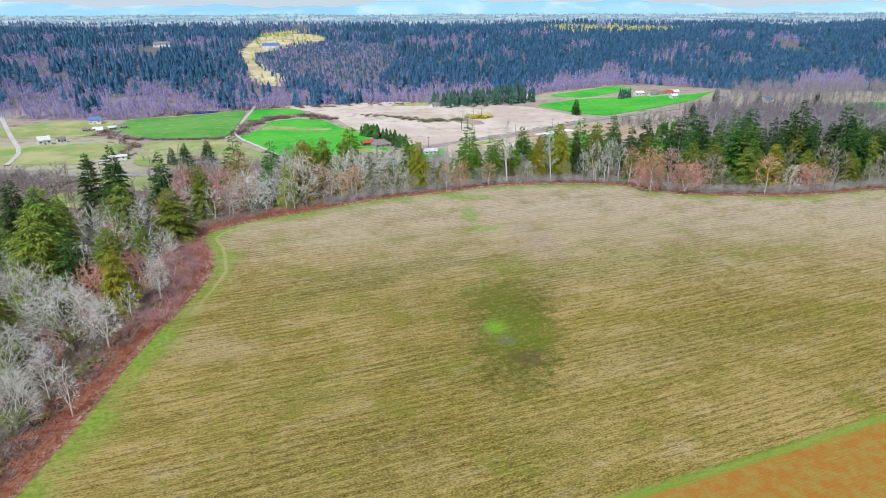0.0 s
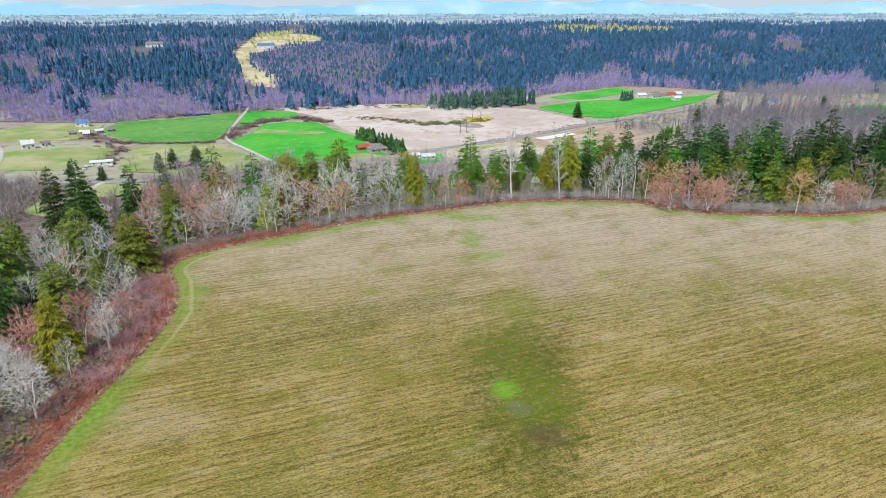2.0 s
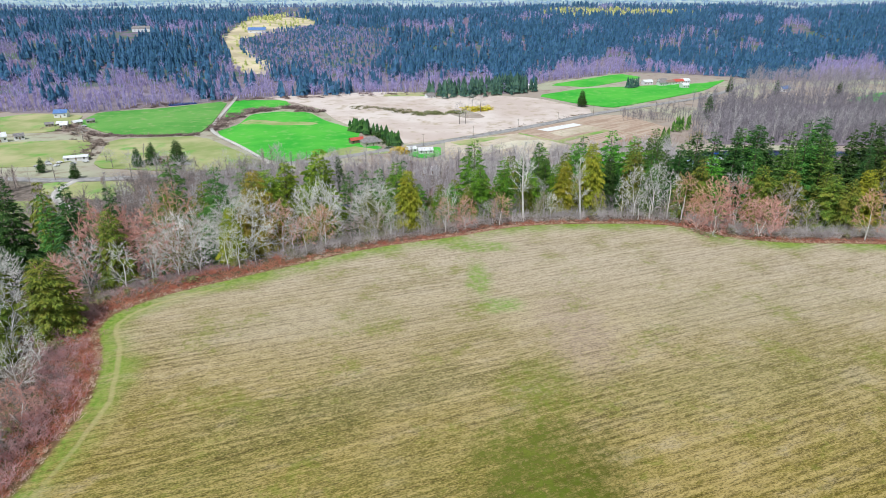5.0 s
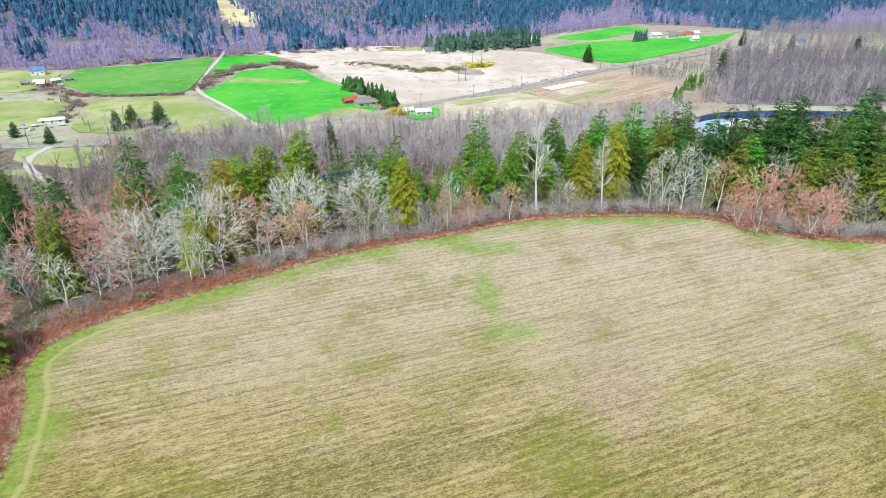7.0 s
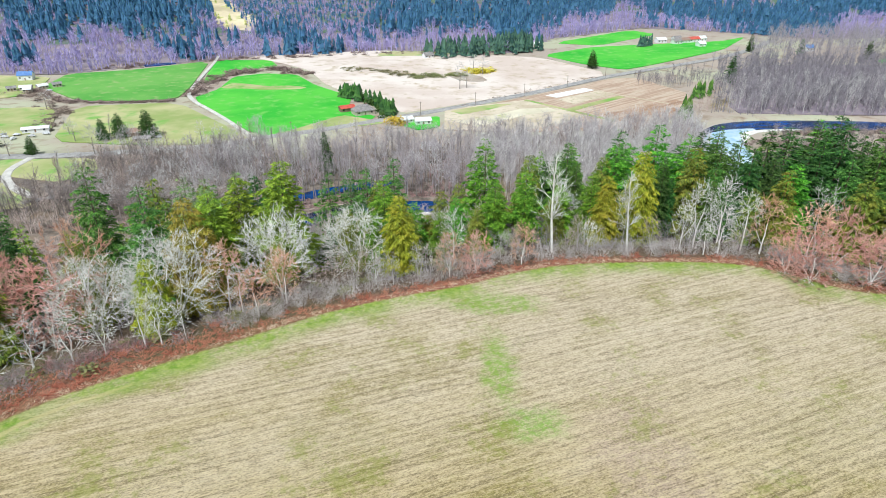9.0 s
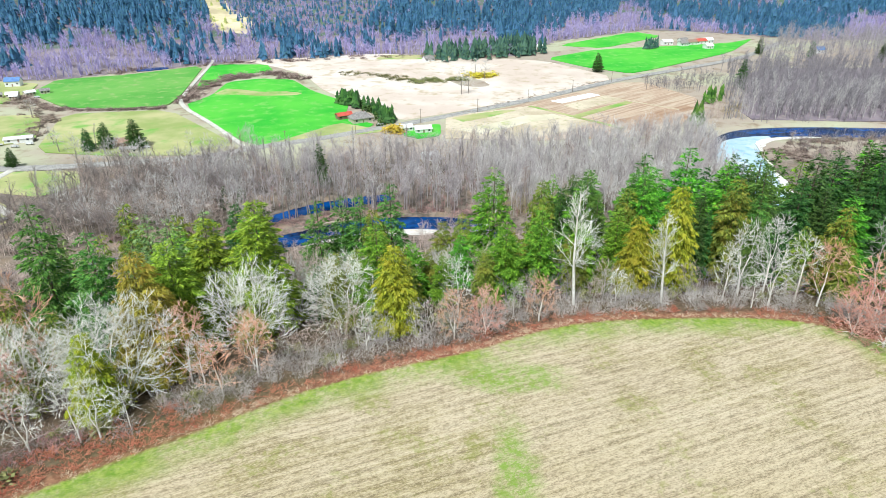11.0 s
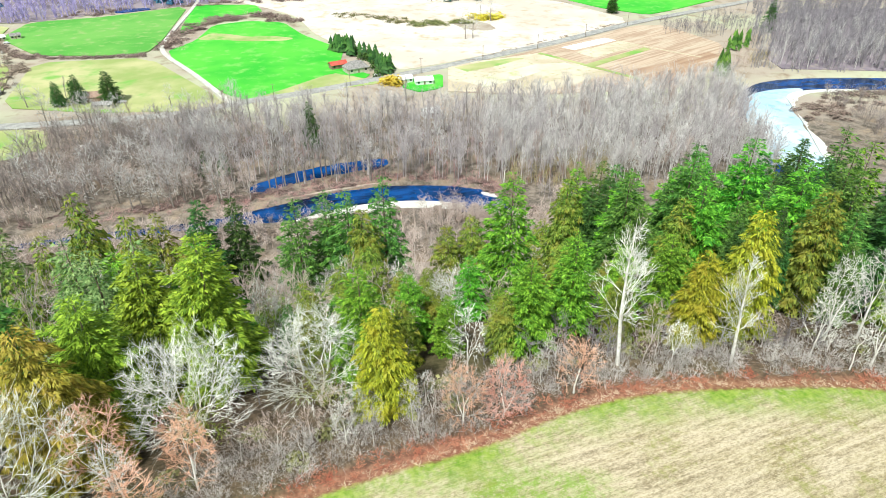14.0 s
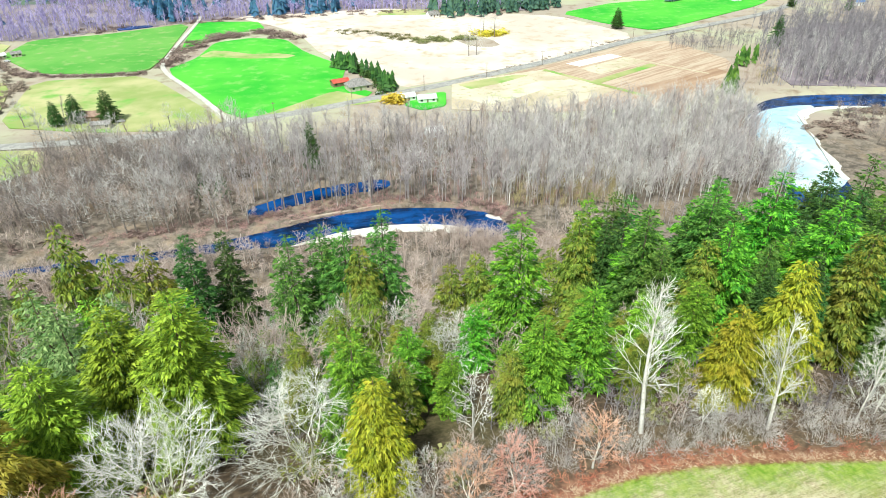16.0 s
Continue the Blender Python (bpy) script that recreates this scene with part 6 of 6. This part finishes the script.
clumps("farm_conifers", 46, [(-78, 612), (-57, 598), (-42, 572), (-35, 550)], 2.2, 2.6, 4.2, "fir_dark", "dark rounded conifer windbreak behind the farmhouse", LEAFY, 2.2)
clumps("farm_conifers", 40, [(-76, 610), (-57, 596), (-40, 566), (-34, 548)], 2.0, 14, 18, "fir_dark", "dark conifer windbreak behind the farmhouse", FIRS, 0.72)
clumps("far_conifers", 110, [(-2, 805), (40, 812), (80, 826), (110, 842)], 11, 16, 26, "far_green", "dark green conifer spur at the foot of the hill", FIRS, 0.9)
clumps("far_conifers", 12, [(238, 866), (248, 862), (256, 866)], 3.5, 11, 15, "far_green", "dark conifers round the hill farm", FIRS, 1.0)
clumps("yellow_shrubs", 26, [(32, 712), (42, 706), (48, 712)], 4, 4, 7, "willow", "yellow flowering shrubs on the marsh", LEAFY, 1.0)
clumps("yellow_shrubs", 12, [(-32, 530), (-30, 527), (-28, 529)], 1.6, 4.5, 6.5, "willow", "yellow budding willow by the road", LEAFY, 1.3)

for off, lab in ((-17, "brown scrub along the southern river bank"), (17, "brown scrub along the northern river bank")):
    hedge("river_scrub", 110, [(x, y + off) for x, y in RIVER if -240 < x < 40], 2.5, 1.2, 3.0, "twig_brown", lab)
clumps("bank_scrub", 420, [(x, y + 14) for x, y in RIVER if -150 < x < 26], 4.5, 1.2, 3.2, "shrub_pink", "low pinkish scrub on the northern river bank", BUSHES, 0.8)
thicket("bank_thicket", 260, -190, -78, 318, 352, 6, 12, "pinkish tan leafless trees leaning over the river", "twig_tan", wide=1.3, templates=LOW_BARES, keep=lambda x, y: seg_dist(x, y, RIVER) < 24)
clumps("bank_thicket", 170, [(4, 358), (16, 352), (26, 348), (34, 350), (40, 344)], 4.0, 6, 10, "twig_tan", "pale leafless willows at the river bend", BARES_WIDE, 1.2)
hedge("river_scrub", 60, [(150, 450), (165, 490), (178, 520)], 4, 2, 4, "twig_brown", "brown scrub beside the river bend")
hedge("river_scrub", 70, [(205, 470), (225, 495), (262, 505), (310, 505)], 8, 2, 4.5, "twig_brown", "brown scrub inside the river bend")

# undergrowth along the field's edge


def edge_clumps(name, count, d0, d1, w0, w1, mat, label, templates=SHRUBS, tall=1.0, west=None):
    pts = np.array(FIELD_EDGE[:])
    seg = np.roll(pts, -1, 0) - pts
    L = np.hypot(seg[:, 0], seg[:, 1])
    good = (pts[:, 1] > -20) & (pts[:, 1] < 216) & (pts[:, 0] < 300)
    prob = np.where(good, L, 0)
    i = srng.choice(len(pts), count, p=prob / prob.sum())
    f = srng.random(count)[:, None]
    p = pts[i] + seg[i] * f
    nrm = np.stack([-seg[i][:, 1], seg[i][:, 0]], 1) / L[i][:, None]
    p = p + nrm * srng.uniform(d0, d1, count)[:, None]
    ok = edge_distance(p[:, 0], p[:, 1]) < -min(d0, 0.5)
    if west is not None:
        ok &= ((p[:, 0] < -34) & (p[:, 1] < 182)) == west
    p = p[ok]
    w = srng.uniform(w0, w1, len(p))
    scatter(name, templates, places(p[:, 0], p[:, 1], w, w * tall, len(templates)), mat, label, "undergrowth")


edge_clumps("bramble_undergrowth", 1700, 0.9, 3.6, 0.6, 1.4, "shrub_red", "red-brown bramble and bracken along the field edge", STALKS, 0.7)
edge_clumps("reed_fringe", 1500, 0.2, 1.4, 0.4, 0.85, "fringe", "pale dry reed fringe between field and brambles", STALKS, 0.9)
edge_clumps("grey_undergrowth", 1700, 2.6, 9.5, 1.2, 3.0, "shrub_grey", "grey leafless bushes along the field edge", BUSHES, 1.5, False)
edge_clumps("western_bushes", 1600, 3.2, 14, 1.2, 2.8, "thicket_brown", "brown leafless bushes between the western trees", SHRUBS, 1.1, True)
edge_clumps("red_scrub", 3600, 1.0, 7.5, 0.7, 1.7, "shrub_red", "low red-brown bramble scrub between field and trees", STALKS, 0.85, True)
edge_clumps("brown_undergrowth", 420, 3.5, 12, 1.4, 3.4, "thicket_brown", "brown leafless bushes under the trees", tall=1.1, west=False)
edge_clumps("olive_undergrowth", 160, 4, 14, 1.0, 2.2, "shrub_olive", "olive green ferns and bushes under the trees", LEAFY)

clumps("pink_undergrowth", 260, [(-56, 100), (-55, 116), (-56, 128), (-60, 136), (-67, 146), (-66, 156)], 2.6, 1.4, 3.2, "shrub_pink", "pinkish budding shrubs in the field corner", tall=1.2)
clumps("pink_undergrowth", 90, [(-66, 166), (-56, 172), (-48, 176)], 2.2, 1.0, 2.2, "shrub_pink", "pinkish budding shrubs under the birches", tall=1.1)

# ---------------------------------------------------------------- houses and farm things in the valley


def house(x, y, turn, length, width, eaves, ridge, wall, roof, label, hip=0.0, chimney=True, windows=3, category="house", name="house"):
    z = ground_z(x, y)
    root = new(name)
    root.matrix_world = Matrix.LocRotScale((x, y, max(z, -64.6)), Euler((0, 0, radians(turn))), None)
    a, b = length / 2, width / 2
    bm = bmesh.new()
    box(bm, -a, a, -b, b, -0.6, eaves)
    if not hip:
        for s in (-1, 1):
            v = [bm.verts.new(p) for p in ((s * a, -b, eaves), (s * a, b, eaves), (s * a, 0, ridge), (s * (a - 0.2), -b, eaves), (s * (a - 0.2), b, eaves), (s * (a - 0.2), 0, ridge))]
            bm.faces.new(v[:3]), bm.faces.new(v[3:])
            for i, j in ((0, 2), (2, 1)):
                bm.faces.new((v[i], v[j], v[j + 3], v[i + 3]))
    bmesh.ops.recalc_face_normals(bm, faces=bm.faces)
    wall_ob = part("wall", bm, wall, root)
    o, t = 0.5, 0.22
    drop = o * (ridge - eaves) / b
    bm = bmesh.new()
    for lift in (0.03, 0.03 + t):
        e = [bm.verts.new(p) for p in ((-a - o, -b - o, eaves - drop + lift), (a + o, -b - o, eaves - drop + lift), (a + o, b + o, eaves - drop + lift), (-a - o, b + o, eaves - drop + lift))]
        r = [bm.verts.new((-a - o + hip, 0, ridge + lift)), bm.verts.new((a + o - hip, 0, ridge + lift))]
        bm.faces.new((e[0], e[1], r[1], r[0])), bm.faces.new((e[2], e[3], r[0], r[1]))
        if hip:
            bm.faces.new((e[1], e[2], r[1])), bm.faces.new((e[3], e[0], r[0]))
    bm.verts.ensure_lookup_table()
    loop = [0, 1, 2, 3] if hip else [0, 1, 5, 2, 3, 4]
    for i, j in zip(loop, loop[1:] + loop[:1]):
        bm.faces.new((bm.verts[i], bm.verts[j], bm.verts[j + 6], bm.verts[i + 6]))
    bmesh.ops.recalc_face_normals(bm, faces=bm.faces)
    roof_ob = part("roof", bm, roof, root)
    if chimney:
        bm = bmesh.new()
        box(bm, a * 0.3, a * 0.3 + 0.8, -0.4, 0.4, ridge - 0.8, ridge + 0.9)
        part("chimney", bm, "roof_brown", roof_ob)
    for s in (-1, 1):
        for i in range(windows):
            wx = -a + length * (i + 0.5) / windows
            bm = bmesh.new()
            if s < 0 and i == windows // 2:
                box(bm, wx - 0.5, wx + 0.5, s * b - 0.05, s * b + 0.05, 0.1, 2.15)
                part("door", bm, "wall_brown", root)
            else:
                box(bm, wx - 0.7, wx + 0.7, s * b - 0.05, s * b + 0.05, eaves * 0.4, eaves * 0.4 + 1.2)
                part("window", bm, "window", root)
    return tagged(root, label, category)


house(-55, 556, 28, 15, 10, 3.2, 6.8, "wall_tan", "roof_grey", "farmhouse with a grey hipped shingle roof", hip=4.5)
house(-68, 564, 30, 11, 6, 2.8, 4.4, "wall_brown", "roof_red", "low farm shed with a red metal roof", chimney=False, category="shed", name="shed")
house(-22, 532, 25, 9, 6, 2.6, 4.2, "wall_white", "roof_white", "white shed beside the valley road", chimney=False, category="shed", name="shed")
house(-10, 529, 12, 11, 7, 2.6, 4.2, "wall_white", "roof_white", "white metal-roofed outbuilding on a lawn", chimney=False, category="shed", name="shed")
house(-5, 472, 20, 9, 6, 2.6, 4.4, "wall_white", "roof_white", "white shed half hidden by bare trees", chimney=False, category="shed", name="shed")
house(-200, 502, 8, 15, 8, 2.8, 4.8, "wall_brown", "roof_brown", "low brown house between dark firs")
house(-190, 488, 8, 10, 5, 2.5, 3.6, "wall_tan", "roof_grey", "grey-roofed shed behind the brown house", chimney=False, category="shed", name="shed")
house(-368, 572, 40, 10, 7, 4.6, 7.6, "wall_white", "roof_white", "white two-storey farmhouse in a pasture")
house(-358, 582, 40, 7, 6, 3.0, 5.0, "wall_white", "roof_grey", "small white annex by the farmhouse", chimney=False, category="shed", name="shed")
house(-376, 680, 12, 12, 8, 4.6, 7.4, "wall_white", "roof_blue", "white house with a blue metal roof")
for sx, sy, sl in ((-352, 638, 9), (-341, 643, 8), (-332, 650, 7), (-362, 634, 7), (-346, 630, 6)):
    house(sx, sy, 14 + 20 * (sl % 3), sl, 5, 2.6, 4.0, "wall_tan", "roof_grey" if sl == 7 else "roof_white", "small farm shed with a pale metal roof", chimney=False, category="shed", name="shed")
house(-272, 512, 20, 16, 6, 2.4, 3.4, "wall_white", "roof_white", "long white shed beside parked vehicles", chimney=False, category="shed", name="shed")
house(-9, 790, 30, 11, 7, 3.0, 5.6, "wall_white", "roof_grey", "small house at the foot of the hill")
house(115, 862, 10, 13, 8, 3.0, 5.2, "wall_white", "roof_white", "white barn under the hillside", chimney=False)
for hx_, hy_, hl, hr in ((276, 893, 13, "roof_white"), (292, 882, 11, "roof_grey"), (304, 890, 14, "roof_brown"), (318, 898, 15, "roof_red"), (330, 905, 12, "roof_white"), (300, 905, 10, "roof_grey"), (314, 862, 9, "roof_white")):
    house(hx_, hy_, 18, hl, 8, 3.2, 5.6, "wall_white", hr, "white farm building in the hamlet below the hill", chimney=False)
house(425, 830, 20, 12, 9, 3.6, 6.4, "wall_white", "roof_blue", "white house with a blue roof by poplars")
house(-318, 1215, 5, 30, 12, 5, 9, "wall_white", "roof_blue", "large blue-roofed house on the hill clearing")
house(-507, 1186, 5, 30, 11, 5, 9, "wall_white", "roof_grey", "pale house among trees on the hill")
house(-672, 1383, -5, 26, 11, 5, 9, "wall_tan", "roof_brown", "tan house among trees on the hill")


def car(x, y, turn, label):
    root = new("car")
    root.matrix_world = Matrix.LocRotScale((x, y, ground_z(x, y) + 0.45), Euler((0, 0, radians(turn))), None)
    bm = bmesh.new()
    box(bm, -2.2, 2.2, -0.9, 0.9, 0.35, 0.95)
    v = box(bm, -1.3, 1.2, -0.8, 0.8, 0.95, 1.5)
    for k in v:
        if k.co.z > 1.2:
            k.co.x *= 0.75
            k.co.y *= 0.88
    bmesh.ops.bevel(bm, geom=bm.edges[:], offset=0.08, segments=1, affect="EDGES")
    part("body", bm, "car_paint", root)
    for wx in (-1.35, 1.35):
        for wy in (-0.85, 0.85):
            bm = bmesh.new()
            bmesh.ops.create_cone(bm, cap_ends=True, segments=12, radius1=0.34, radius2=0.34, depth=0.24, matrix=Matrix.Translation((wx, wy, 0.34)) @ Matrix.Rotation(radians(90), 4, "X"))
            part("wheel", bm, "tyre", root)
    return tagged(root, label, "car", "cars parked by the farm sheds")


for cx, cy, ct in ((-285, 498, 20), (-280, 503, 25), (-290, 492, 15), (-277, 494, 70), (-183, 496, 10), (-40, 545, 30), (-330, 634, 5), (-199, 387, 60), (-195, 390, 55), (-204, 384, 65), (-262, 506, 15), (-268, 500, 10), (-289, 503, 80)):
    car(cx, cy, ct, "pale parked car beside the farm buildings")


def pole(x, y):
    root = new("utility_pole")
    root.location = (x, y, ground_z(x, y))
    v, f = tubes([[0, 0, -0.5, 0, 0, 10.5, 0.17, 0.12]], 8)
    part("post", mesh_np("post", v, f), "wood_pole", root)
    bm = bmesh.new()
    box(bm, -1.2, 1.2, -0.06, 0.06, 9.6, 9.75)
    part("crossarm", bm, "wood_pole", root)
    return tagged(root, "weathered wooden utility pole beside the valley road", "pole", "poles along the road")


for px_, py_ in ((-96, 498), (-55, 524), (-12, 550), (30, 580), (72, 610), (114, 644), (156, 680), (-190, 463)):
    pole(px_, py_)
